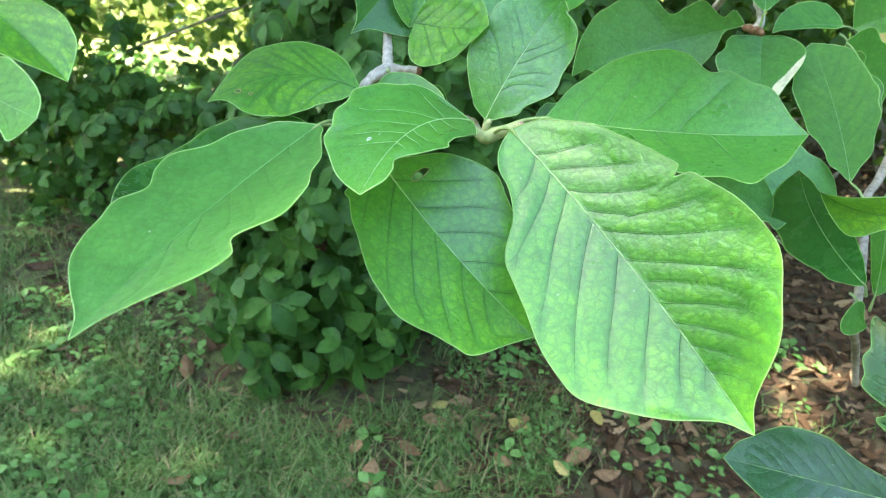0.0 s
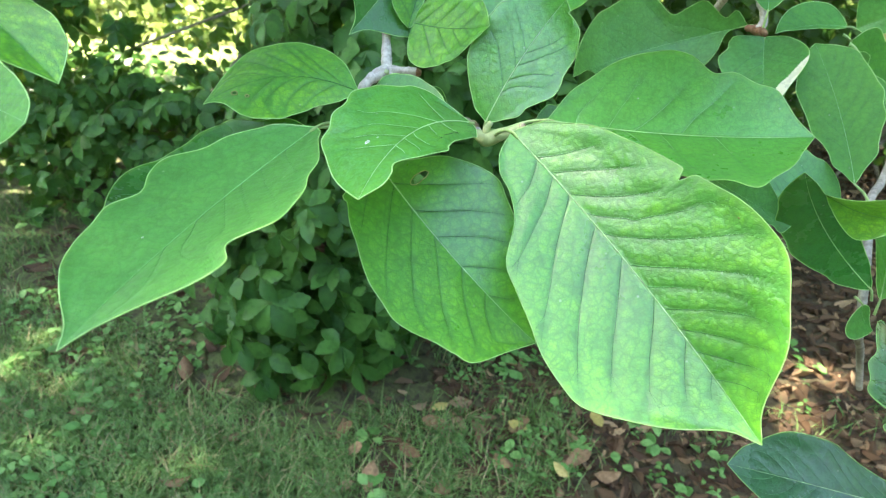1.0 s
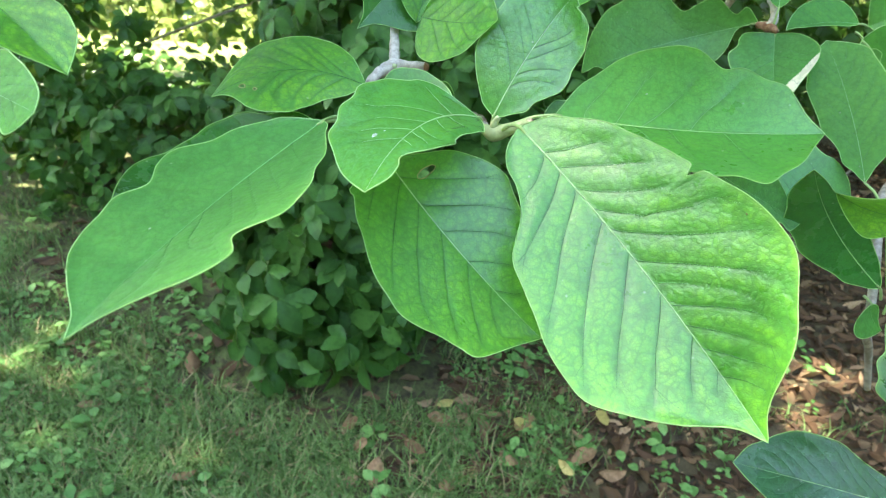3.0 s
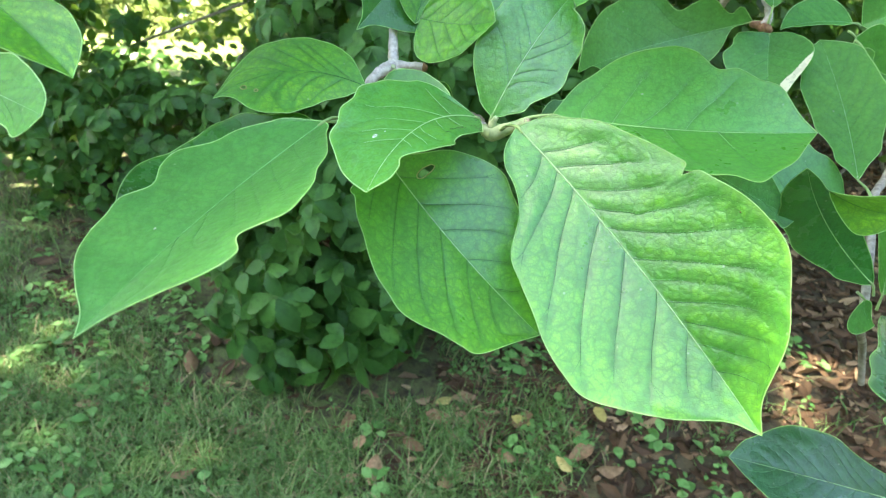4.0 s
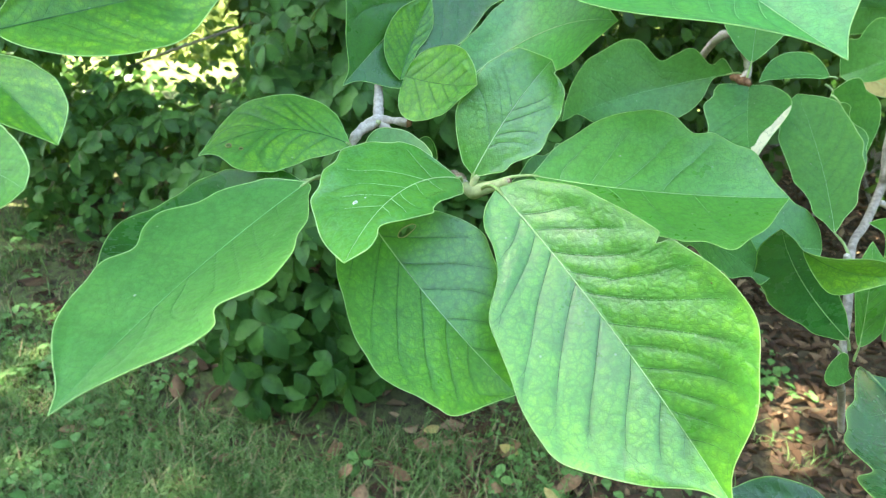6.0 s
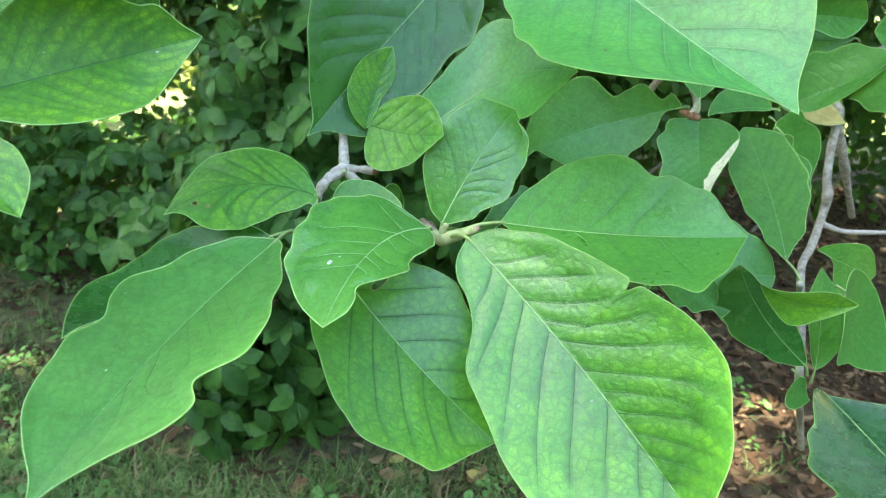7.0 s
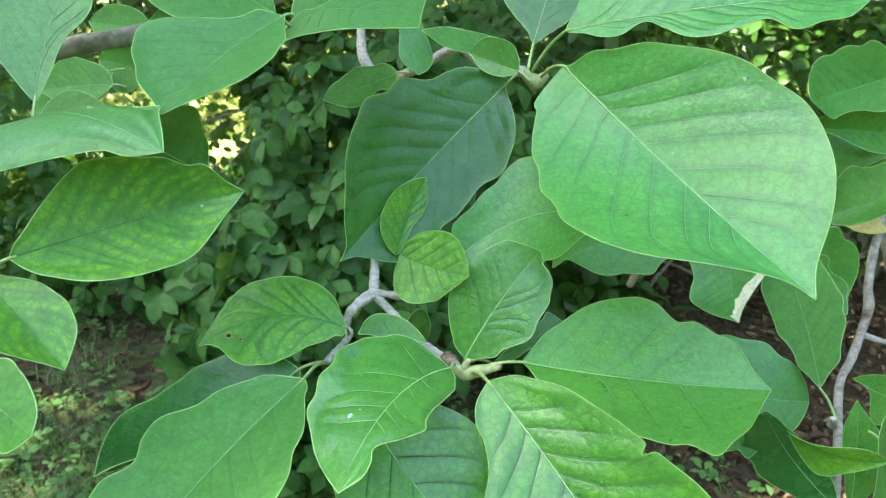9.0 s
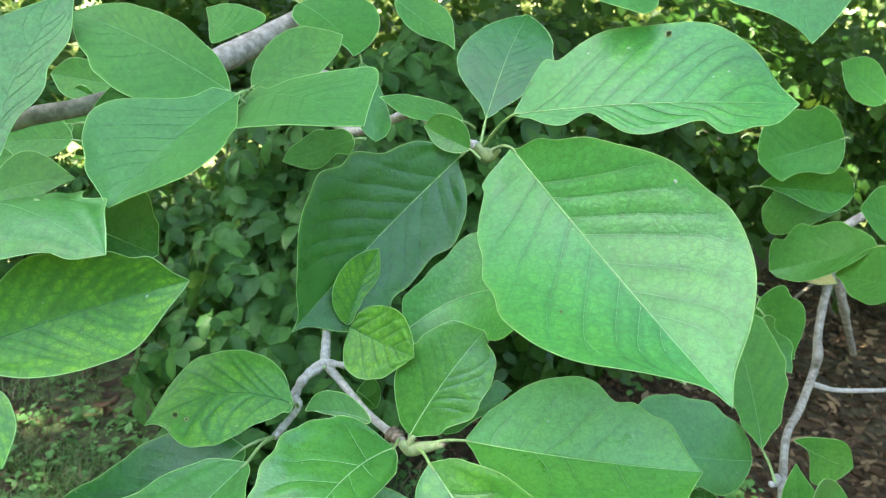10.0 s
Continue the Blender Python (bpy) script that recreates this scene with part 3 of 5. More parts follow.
              veins=(((0.144, 0.11, 0.21, 0.8), (0.237, 0.53, -0.23, 0.72), (0.361, 0.78, -0.6, 0.58), (0.526, 0.48, -0.25, 0.47),), ((0.072, 0.44, -0.13, 0.72), (0.184, 0.41, -0.17, 0.68), (0.285, 0.45, -0.14, 0.68), (0.426, 0.45, -0.12, 0.53), (0.532, 0.54, 0, 0.23),)))
magnolia_leaf((0.0502, 0.3282, 1.1902), (0.0852, 0.3469, 1.2462), -0.052, 0.049, -0.028, (0.044, 0.044), -0.240,
              (0.096, 0.155, 0.222, 0.286, 0.334, 0.351, 0.344, 0.372, 0.348, 0.343, 0.312, 0.275, 0.214), (0.053, 0.109, 0.190, 0.215, 0.272, 0.328, 0.336, 0.314, 0.309, 0.300, 0.261, 0.211, 0.095), "glossy", stem=(0.0500, 0.3310, 1.1860), label="glossy puckered green magnolia leaf with dark sunken side veins", fine=3.0, notch=((0.93, 1, 0.35, 0.012),),
              veins=(((0.249, 0.53, -0.21, 0.92), (0.419, 0.53, -0.24, 0.32), (0.548, 0.39, -0.14, 0.43),), ((0.22, 0.41, -0.22, 0.7), (0.314, 0.44, -0.25, 0.73), (0.437, 0.34, 0.12, 0.65), (0.535, 0.37, 0.13, 0.53),)))
magnolia_leaf((0.0103, 0.3749, 1.2276), (0.0490, 0.3335, 1.2348), -0.239, -0.054, 0.004, (0.153, 0.150), -0.041,
              (0.114, 0.196, 0.262, 0.303, 0.329, 0.345, 0.351, 0.352, 0.334, 0.305, 0.249, 0.178, 0.096), (0.152, 0.263, 0.340, 0.384, 0.399, 0.401, 0.387, 0.363, 0.327, 0.294, 0.221, 0.145, 0.075), "small", stalk=False, fine=2.6, wave=0.055, notch=((0.955, 1, 0.30, 0.015),),
              veins=(((0.06, 0.30, 0.10, 0.80), (0.24, 0.42, 0.02, 0.82), (0.42, 0.45, -0.05, 0.78), (0.62, 0.40, -0.05, 0.55)), ((0.12, 0.36, 0.06, 0.80), (0.31, 0.44, 0.0, 0.82), (0.50, 0.42, -0.05, 0.70), (0.68, 0.34, 0.0, 0.45))), label="small green magnolia leaf with dark veins, yellowing between them")
magnolia_leaf((0.0067, 0.3854, 1.2230), (0.0211, 0.4071, 1.2653), -0.401, -0.025, -0.024, (0.182, 0.132), 0.054,
              (0.088, 0.169, 0.244, 0.290, 0.322, 0.334, 0.331, 0.326, 0.307, 0.282, 0.234, 0.172, 0.095), (0.031, 0.049, 0.055, 0.068, 0.080, 0.083, 0.108, 0.137, 0.145, 0.147, 0.123, 0.085, 0.043), "small", stalk=False, label="small upright green magnolia leaf with dark sunken veins", wave=0.022)
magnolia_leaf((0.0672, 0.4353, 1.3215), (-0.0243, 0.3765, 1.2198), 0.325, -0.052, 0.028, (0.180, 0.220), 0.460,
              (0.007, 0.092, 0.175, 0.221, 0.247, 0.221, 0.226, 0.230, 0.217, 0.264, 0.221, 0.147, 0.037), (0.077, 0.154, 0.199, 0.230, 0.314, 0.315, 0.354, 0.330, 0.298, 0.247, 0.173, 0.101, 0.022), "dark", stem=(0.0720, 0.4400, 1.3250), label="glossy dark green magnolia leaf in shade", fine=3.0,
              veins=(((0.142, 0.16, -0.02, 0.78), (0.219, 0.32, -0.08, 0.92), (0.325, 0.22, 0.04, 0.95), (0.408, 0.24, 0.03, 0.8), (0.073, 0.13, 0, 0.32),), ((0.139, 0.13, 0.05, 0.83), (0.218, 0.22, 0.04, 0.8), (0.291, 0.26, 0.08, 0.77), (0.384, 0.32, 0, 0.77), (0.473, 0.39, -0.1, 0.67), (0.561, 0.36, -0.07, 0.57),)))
magnolia_leaf((0.0417, 0.3819, 1.2243), (0.1126, 0.3400, 1.2671), 0.184, -0.148, -0.192, (0.253, 0.122), 0.839,
              (0.155, 0.198, 0.215, 0.259, 0.279, 0.339, 0.374, 0.372, 0.332, 0.285, 0.214, 0.138, 0.068), (0.084, 0.161, 0.237, 0.287, 0.324, 0.347, 0.357, 0.361, 0.353, 0.358, 0.321, 0.227, 0.123), "pale", label="dull light green magnolia leaf with a pale midrib", veins=((), ()))
magnolia_leaf((0.0931, 0.3997, 1.3350), (0.1754, 0.2536, 1.2691), -0.286, -0.023, -0.005, (0.395, 0.393), 0.996,
              (0.021, 0.089, 0.138, 0.205, 0.243, 0.281, 0.305, 0.307, 0.311, 0.287, 0.239, 0.156, 0.055), (0.115, 0.151, 0.204, 0.247, 0.268, 0.307, 0.314, 0.339, 0.336, 0.319, 0.269, 0.139, 0.024), "pale", stem=(0.0855, 0.4405, 1.3236), label="very large broad light green magnolia leaf with a drawn-out tip", fine=3.0, marks=((0.606, 0.60, 0.0010, 'scar'), (0.494, -0.875, 0.0012, 'scar_white')),
              veins=(((0.17, 0.17, 0.11, 0.83), (0.237, 0.25, 0.07, 0.72), (0.325, 0.28, 0.05, 0.73), (0.4, 0.3, 0.03, 0.8), (0.513, 0.35, -0.04, 0.58), (0.621, 0.4, -0.16, 0.58), (0.703, 0.39, -0.14, 0.35),), ((0.087, 0.01, 0.04, 0.85), (0.148, 0.09, 0.09, 0.88), (0.234, 0.1, 0.23, 0.88), (0.339, 0.27, 0.15, 0.72), (0.446, 0.42, -0.01, 0.63), (0.577, 0.4, -0.04, 0.45), (0.667, 0.36, -0.08, 0.4), (0.743, 0.4, 0, 0.18),)))
magnolia_leaf((-0.1333, 0.2601, 1.2595), (-0.0546, 0.3059, 1.2798), -0.214, -0.042, -0.030, (0.409, 0.382), -0.235,
              (0.042, 0.084, 0.148, 0.212, 0.268, 0.304, 0.299, 0.287, 0.262, 0.239, 0.184, 0.162, 0.061), (0.054, 0.119, 0.175, 0.228, 0.260, 0.278, 0.286, 0.285, 0.280, 0.247, 0.183, 0.110, 0.054), "mottled", label="green magnolia leaf softly mottled with yellow", fine=3.0, marks=((0.80, 0.10, 0.0007, 'scar_white'),))
magnolia_leaf((-0.1655, 0.2701, 1.2560), (-0.1047, 0.2400, 1.2238), 0.569, 0.048, -0.037, (0.322, 0.393), 0.154,
              (0.006, 0.013, 0.030, 0.039, 0.059, 0.100, 0.149, 0.188, 0.201, 0.212, 0.195, 0.161, 0.086), (0.089, 0.173, 0.254, 0.309, 0.349, 0.372, 0.376, 0.368, 0.337, 0.295, 0.225, 0.143, 0.061), "mottled", label="green magnolia leaf softly mottled with yellow")
magnolia_leaf((-0.1585, 0.2292, 1.2345), (-0.0946, 0.2029, 1.2219), -0.011, -0.079, -0.010, (-0.097, -0.096), 0.191,
              (0.040, 0.077, 0.116, 0.137, 0.153, 0.167, 0.180, 0.208, 0.193, 0.175, 0.148, 0.117, 0.075), (0.042, 0.080, 0.117, 0.133, 0.140, 0.139, 0.131, 0.125, 0.116, 0.120, 0.123, 0.147, 0.096), "matt", label="dull green magnolia leaf at the spray's edge")
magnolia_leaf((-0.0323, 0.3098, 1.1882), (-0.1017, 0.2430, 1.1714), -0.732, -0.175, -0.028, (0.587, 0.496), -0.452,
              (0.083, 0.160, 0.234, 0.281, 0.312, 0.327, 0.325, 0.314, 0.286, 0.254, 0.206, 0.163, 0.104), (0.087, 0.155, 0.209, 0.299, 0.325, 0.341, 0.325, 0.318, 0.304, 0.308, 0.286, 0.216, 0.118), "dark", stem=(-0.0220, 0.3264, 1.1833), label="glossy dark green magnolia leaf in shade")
magnolia_leaf((0.3041, 0.4323, 1.1270), (0.2904, 0.5107, 1.2033), 0.439, -0.001, 0.033, (0.049, 0.104), -0.059,
              (0.021, 0.048, 0.099, 0.109, 0.135, 0.176, 0.181, 0.189, 0.198, 0.199, 0.170, 0.154, 0.096), (0.025, 0.062, 0.135, 0.158, 0.190, 0.228, 0.231, 0.254, 0.238, 0.227, 0.211, 0.192, 0.110), "matt", stem=(0.2992, 0.3995, 1.1235), label="upright mid-green magnolia leaf with a pale midrib")
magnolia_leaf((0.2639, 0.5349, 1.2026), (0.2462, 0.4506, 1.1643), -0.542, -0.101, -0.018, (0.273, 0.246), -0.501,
              (0.124, 0.208, 0.273, 0.314, 0.325, 0.312, 0.277, 0.232, 0.181, 0.138, 0.088, 0.047, 0.020), (0.189, 0.261, 0.274, 0.335, 0.326, 0.299, 0.289, 0.306, 0.319, 0.314, 0.250, 0.169, 0.065), "plain", label="mid-green magnolia leaf with a sun patch coloured cream by its tip", fine=2.6, sun_patch=True)
magnolia_leaf((0.2612, 0.5640, 1.2054), (0.1203, 0.5117, 1.1710), 0.122, -0.176, 0.093, (0.132, 0.310), -0.248,
              (0.002, 0.009, 0.099, 0.161, 0.191, 0.246, 0.225, 0.200, 0.187, 0.153, 0.076, 0.002, 0.002), (0.082, 0.062, 0.166, 0.157, 0.143, 0.260, 0.292, 0.281, 0.261, 0.245, 0.201, 0.142, 0.073), "plain", label="smooth mid-green magnolia leaf with fine pale veins")
magnolia_leaf((0.0925, 0.4074, 1.3524), (0.2189, 0.3473, 1.3778), 0.224, 0.044, 0.001, (0.059, 0.060), 0.285,
              (0.098, 0.234, 0.237, 0.310, 0.363, 0.380, 0.383, 0.394, 0.406, 0.396, 0.343, 0.247, 0.086), (0.013, 0.029, 0.064, 0.079, 0.029, 0.082, 0.143, 0.155, 0.125, 0.094, 0.162, 0.127, 0.106), "pale", stem=(0.0800, 0.4389, 1.3270), label="long light green magnolia leaf with wavy edge and tiny holes", hole=((0.556, -0.85, 0.011, 0.040),), fine=3.2, marks=((0.269, -0.75, 0.0010, 'scar_white'), (0.419, -0.725, 0.0012, 'scar_white'), (0.775, -0.425, 0.0010, 'scar_white'), (0.731, -0.325, 0.0008, 'scar_white')))
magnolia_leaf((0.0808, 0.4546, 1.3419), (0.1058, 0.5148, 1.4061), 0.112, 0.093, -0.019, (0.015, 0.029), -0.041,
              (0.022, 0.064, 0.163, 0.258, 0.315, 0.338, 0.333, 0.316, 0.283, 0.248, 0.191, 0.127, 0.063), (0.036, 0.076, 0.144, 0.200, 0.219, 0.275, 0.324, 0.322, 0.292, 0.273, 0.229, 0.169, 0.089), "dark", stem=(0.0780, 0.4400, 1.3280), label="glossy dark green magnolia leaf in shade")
magnolia_leaf((-0.0699, 0.4230, 1.3373), (0.0180, 0.3296, 1.3523), 0.281, 0.078, -0.051, (0.020, 0.019), 0.587,
              (0.076, 0.105, 0.100, 0.072, 0.062, 0.108, 0.137, 0.185, 0.246, 0.309, 0.257, 0.151, 0.066), (0.018, 0.038, 0.069, 0.097, 0.145, 0.197, 0.236, 0.254, 0.246, 0.227, 0.187, 0.143, 0.087), "plain", label="smooth mid-green magnolia leaf with fine pale veins")
magnolia_leaf((-0.0608, 0.4028, 1.3509), (-0.0880, 0.3047, 1.3114), -0.167, -0.017, 0.056, (0.294, 0.273), -0.062,
              (0.032, 0.067, 0.121, 0.180, 0.242, 0.290, 0.308, 0.335, 0.341, 0.322, 0.288, 0.193, 0.075), (0.093, 0.115, 0.126, 0.176, 0.263, 0.337, 0.367, 0.368, 0.335, 0.292, 0.226, 0.171, 0.075), "plain", label="smooth mid-green magnolia leaf with fine pale veins")
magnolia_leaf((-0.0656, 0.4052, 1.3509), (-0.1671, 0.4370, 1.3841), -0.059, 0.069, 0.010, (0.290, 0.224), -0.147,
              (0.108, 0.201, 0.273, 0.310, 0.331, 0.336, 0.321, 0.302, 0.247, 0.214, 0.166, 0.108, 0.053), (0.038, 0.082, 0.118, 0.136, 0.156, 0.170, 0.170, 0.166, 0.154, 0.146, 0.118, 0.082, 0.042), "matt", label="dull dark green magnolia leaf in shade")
magnolia_leaf((-0.1645, 0.3388, 1.3064), (-0.1582, 0.4240, 1.3960), -0.215, 0.044, -0.042, (0.076, 0.050), -0.028,
              (0.036, 0.088, 0.160, 0.204, 0.233, 0.248, 0.246, 0.237, 0.211, 0.181, 0.132, 0.081, 0.039), (0.015, 0.028, 0.043, 0.053, 0.071, 0.110, 0.121, 0.103, 0.114, 0.121, 0.100, 0.066, 0.033), "plain", label="smooth mid-green magnolia leaf with fine pale veins")
magnolia_leaf((-0.1932, 0.3528, 1.2682), (-0.0735, 0.2717, 1.3034), 0.794, 0.126, -0.094, (-0.204, -0.099), -0.744,
              (0.010, 0.023, 0.051, 0.079, 0.128, 0.214, 0.257, 0.259, 0.200, 0.154, 0.174, 0.113, 0.057), (0.099, 0.192, 0.281, 0.341, 0.382, 0.404, 0.403, 0.385, 0.340, 0.280, 0.178, 0.084, 0.060), "plain", label="smooth mid-green magnolia leaf with fine pale veins", wave=0.055, veins=((), ()))
magnolia_leaf((-0.1150, 0.3067, 1.3100), (-0.0845, 0.3430, 1.2757), -0.151, -0.030, 0.014, (0.158, 0.139), 0.338,
              (0.045, 0.089, 0.142, 0.184, 0.233, 0.295, 0.375, 0.427, 0.437, 0.378, 0.296, 0.236, 0.115), (0.089, 0.172, 0.251, 0.304, 0.339, 0.357, 0.356, 0.342, 0.307, 0.265, 0.198, 0.127, 0.062), "dark", label="glossy dark green magnolia leaf in shade")
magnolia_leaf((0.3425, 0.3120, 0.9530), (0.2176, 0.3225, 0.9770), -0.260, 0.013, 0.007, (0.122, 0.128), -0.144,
              (0.076, 0.146, 0.214, 0.257, 0.285, 0.298, 0.295, 0.283, 0.254, 0.220, 0.166, 0.111, 0.057), (0.032, 0.062, 0.098, 0.121, 0.148, 0.182, 0.223, 0.234, 0.236, 0.228, 0.191, 0.136, 0.088), "old", label="blue-green magnolia leaf, shade put in its green, with a grey sheen")
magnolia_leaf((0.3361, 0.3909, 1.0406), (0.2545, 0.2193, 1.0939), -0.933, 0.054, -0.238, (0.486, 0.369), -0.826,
              (0.122, 0.228, 0.323, 0.382, 0.419, 0.433, 0.425, 0.402, 0.357, 0.304, 0.228, 0.147, 0.072), (0.070, 0.135, 0.201, 0.247, 0.277, 0.320, 0.323, 0.326, 0.248, 0.269, 0.225, 0.166, 0.088), "old", label="blue-green magnolia leaf, shade put in its green, with a grey sheen")
magnolia_leaf((0.4134, 0.5379, 1.2554), (0.3752, 0.6158, 1.1993), -0.108, -0.076, 0.013, (0.349, 0.336), 0.740,
              (0.058, 0.110, 0.157, 0.176, 0.189, 0.196, 0.195, 0.197, 0.187, 0.175, 0.143, 0.107, 0.068), (0.063, 0.122, 0.178, 0.225, 0.291, 0.310, 0.306, 0.314, 0.356, 0.322, 0.252, 0.274, 0.168), "plain", label="smooth mid-green magnolia leaf with fine pale veins")
magnolia_leaf((0.4315, 0.6244, 1.2618), (0.3478, 0.6066, 1.2609), 0.335, -0.123, 0.016, (-0.213, -0.172), 0.575,
              (0.019, 0.041, 0.078, 0.111, 0.147, 0.186, 0.218, 0.246, 0.257, 0.258, 0.225, 0.170, 0.092), (0.090, 0.177, 0.252, 0.293, 0.298, 0.249, 0.189, 0.234, 0.258, 0.251, 0.205, 0.139, 0.071), "plain", label="smooth mid-green magnolia leaf with fine pale veins")
magnolia_leaf((0.4028, 0.6060, 1.3303), (0.3169, 0.5702, 1.3089), 0.198, -0.210, 0.052, (0.190, 0.215), -0.357,
              (0.118, 0.209, 0.269, 0.261, 0.217, 0.197, 0.191, 0.199, 0.210, 0.223, 0.190, 0.133, 0.068), (0.150, 0.272, 0.360, 0.346, 0.381, 0.377, 0.347, 0.352, 0.333, 0.289, 0.219, 0.142, 0.070), "matt", label="dull dark green magnolia leaf in shade")
magnolia_leaf((0.3953, 0.4681, 1.2496), (0.4015, 0.5618, 1.2195), 1.221, -0.007, 0.019, (0.066, 0.217), 0.082,
              (0.070, 0.132, 0.188, 0.212, 0.213, 0.198, 0.184, 0.173, 0.149, 0.113, 0.070, 0.035, 0.014), (0.072, 0.139, 0.204, 0.246, 0.275, 0.293, 0.298, 0.301, 0.288, 0.266, 0.213, 0.143, 0.072), "plain", label="smooth mid-green magnolia leaf with fine pale veins")
magnolia_leaf((0.3054, 0.4419, 1.1096), (0.2057, 0.4195, 1.1298), -0.311, -0.018, -0.022, (0.145, 0.106), -0.890,
              (0.067, 0.129, 0.190, 0.226, 0.245, 0.247, 0.235, 0.220, 0.194, 0.167, 0.121, 0.074, 0.035), (0.099, 0.186, 0.263, 0.304, 0.386, 0.404, 0.412, 0.441, 0.435, 0.431, 0.393, 0.305, 0.165), "plain", stalk=False, label="smooth mid-green magnolia leaf with fine pale veins")
magnolia_leaf((0.0684, 0.3610, 1.1697), (0.1109, 0.3900, 1.1847), 0.009, 0.025, -0.005, (0.103, 0.127), 0.004,
              (0.010, 0.020, 0.042, 0.058, 0.088, 0.131, 0.163, 0.173, 0.131, 0.130, 0.146, 0.191, 0.126), (0.030, 0.056, 0.082, 0.085, 0.077, 0.072, 0.076, 0.091, 0.097, 0.094, 0.055, 0.026, 0.010), "plain", stem=(0.0500, 0.3350, 1.1840), label="smooth mid-green magnolia leaf with fine pale veins")
magnolia_leaf((0.0296, 0.3217, 1.2012), (-0.0058, 0.3279, 1.2003), 0.031, -0.068, 0.061, (0.140, 0.154), 0.204,
              (0.031, 0.057, 0.085, 0.091, 0.088, 0.080, 0.066, 0.059, 0.047, 0.042, 0.023, 0.007, 0.002), (0.047, 0.093, 0.144, 0.182, 0.222, 0.257, 0.278, 0.289, 0.292, 0.297, 0.286, 0.249, 0.158), "plain", stalk=False, label="smooth mid-green magnolia leaf with fine pale veins")
magnolia_leaf((0.2789, 0.3449, 1.0966), (0.2117, 0.3290, 1.1717), 0.590, -0.081, 0.001, (-0.068, 0.050), 0.547,
              (0.034, 0.069, 0.115, 0.130, 0.161, 0.187, 0.205, 0.194, 0.196, 0.199, 0.162, 0.139, 0.086), (0.028, 0.053, 0.085, 0.104, 0.119, 0.127, 0.122, 0.113, 0.096, 0.086, 0.065, 0.050, 0.026), "dark", label="glossy dark green magnolia leaf, folded and drooping", veins=((), ()))
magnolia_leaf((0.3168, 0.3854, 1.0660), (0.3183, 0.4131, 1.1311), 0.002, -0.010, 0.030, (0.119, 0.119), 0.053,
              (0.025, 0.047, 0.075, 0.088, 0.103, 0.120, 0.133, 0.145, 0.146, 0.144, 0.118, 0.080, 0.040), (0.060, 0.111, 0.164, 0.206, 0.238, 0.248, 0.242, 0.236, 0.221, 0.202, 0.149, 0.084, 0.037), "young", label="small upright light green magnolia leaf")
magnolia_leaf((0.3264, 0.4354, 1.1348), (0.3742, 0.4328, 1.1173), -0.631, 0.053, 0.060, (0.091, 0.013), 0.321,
              (0.074, 0.145, 0.216, 0.267, 0.310, 0.342, 0.355, 0.352, 0.322, 0.279, 0.211, 0.136, 0.067), (0.002, 0.002, 0.002, 0.021, 0.083, 0.196, 0.319, 0.411, 0.426, 0.397, 0.332, 0.247, 0.135), "young", stalk=False, label="curled light green magnolia leaf, its sunlight put in the colour")
magnolia_leaf((0.2890, 0.3470, 1.1473), (0.3533, 0.3655, 1.0795), 0.074, -0.131, -0.033, (0.116, 0.126), -0.515,
              (0.085, 0.164, 0.239, 0.286, 0.316, 0.330, 0.325, 0.309, 0.275, 0.235, 0.174, 0.110, 0.053), (0.109, 0.206, 0.291, 0.337, 0.356, 0.353, 0.325, 0.271, 0.215, 0.188, 0.152, 0.104, 0.053), "plain", label="smooth mid-green magnolia leaf with fine pale veins")
magnolia_leaf((0.3304, 0.5382, 1.2016), (0.3752, 0.5391, 1.1472), -0.048, -0.038, 0.026, (0.132, 0.126), -0.380,
              (0.186, 0.331, 0.406, 0.410, 0.406, 0.456, 0.477, 0.461, 0.411, 0.347, 0.248, 0.129, 0.044), (0.102, 0.196, 0.285, 0.344, 0.383, 0.402, 0.399, 0.381, 0.341, 0.293, 0.220, 0.142, 0.069), "matt", label="dull dark green magnolia leaf in shade")
magnolia_leaf((-0.0735, 0.4723, 1.3457), (-0.0170, 0.4849, 1.3832), -0.005, -0.012, -0.014, (0.106, 0.105), -0.096,
              (0.070, 0.135, 0.202, 0.247, 0.282, 0.305, 0.314, 0.316, 0.297, 0.268, 0.208, 0.137, 0.068), (0.074, 0.142, 0.208, 0.248, 0.274, 0.285, 0.282, 0.272, 0.248, 0.225, 0.190, 0.146, 0.081), "matt", label="dull dark green magnolia leaf in shade")
magnolia_leaf((-0.0563, 0.5344, 1.4001), (-0.0115, 0.5006, 1.3689), 0.380, -0.028, -0.096, (0.027, 0.074), 0.476,
              (0.152, 0.295, 0.426, 0.519, 0.584, 0.621, 0.627, 0.610, 0.565, 0.505, 0.409, 0.290, 0.153), (0.089, 0.170, 0.246, 0.292, 0.319, 0.325, 0.307, 0.272, 0.215, 0.158, 0.093, 0.045, 0.018), "matt", label="dull dark green magnolia leaf in shade")
magnolia_leaf((0.0092, 0.5723, 1.4082), (0.0576, 0.5516, 1.3768), 0.037, -0.015, -0.033, (0.087, 0.092), -0.039,
              (0.071, 0.137, 0.203, 0.247, 0.281, 0.305, 0.315, 0.314, 0.291, 0.255, 0.193, 0.124, 0.061), (0.048, 0.093, 0.141, 0.172, 0.195, 0.207, 0.204, 0.191, 0.158, 0.119, 0.065, 0.024, 0.006), "matt", label="dull dark green magnolia leaf in shade")
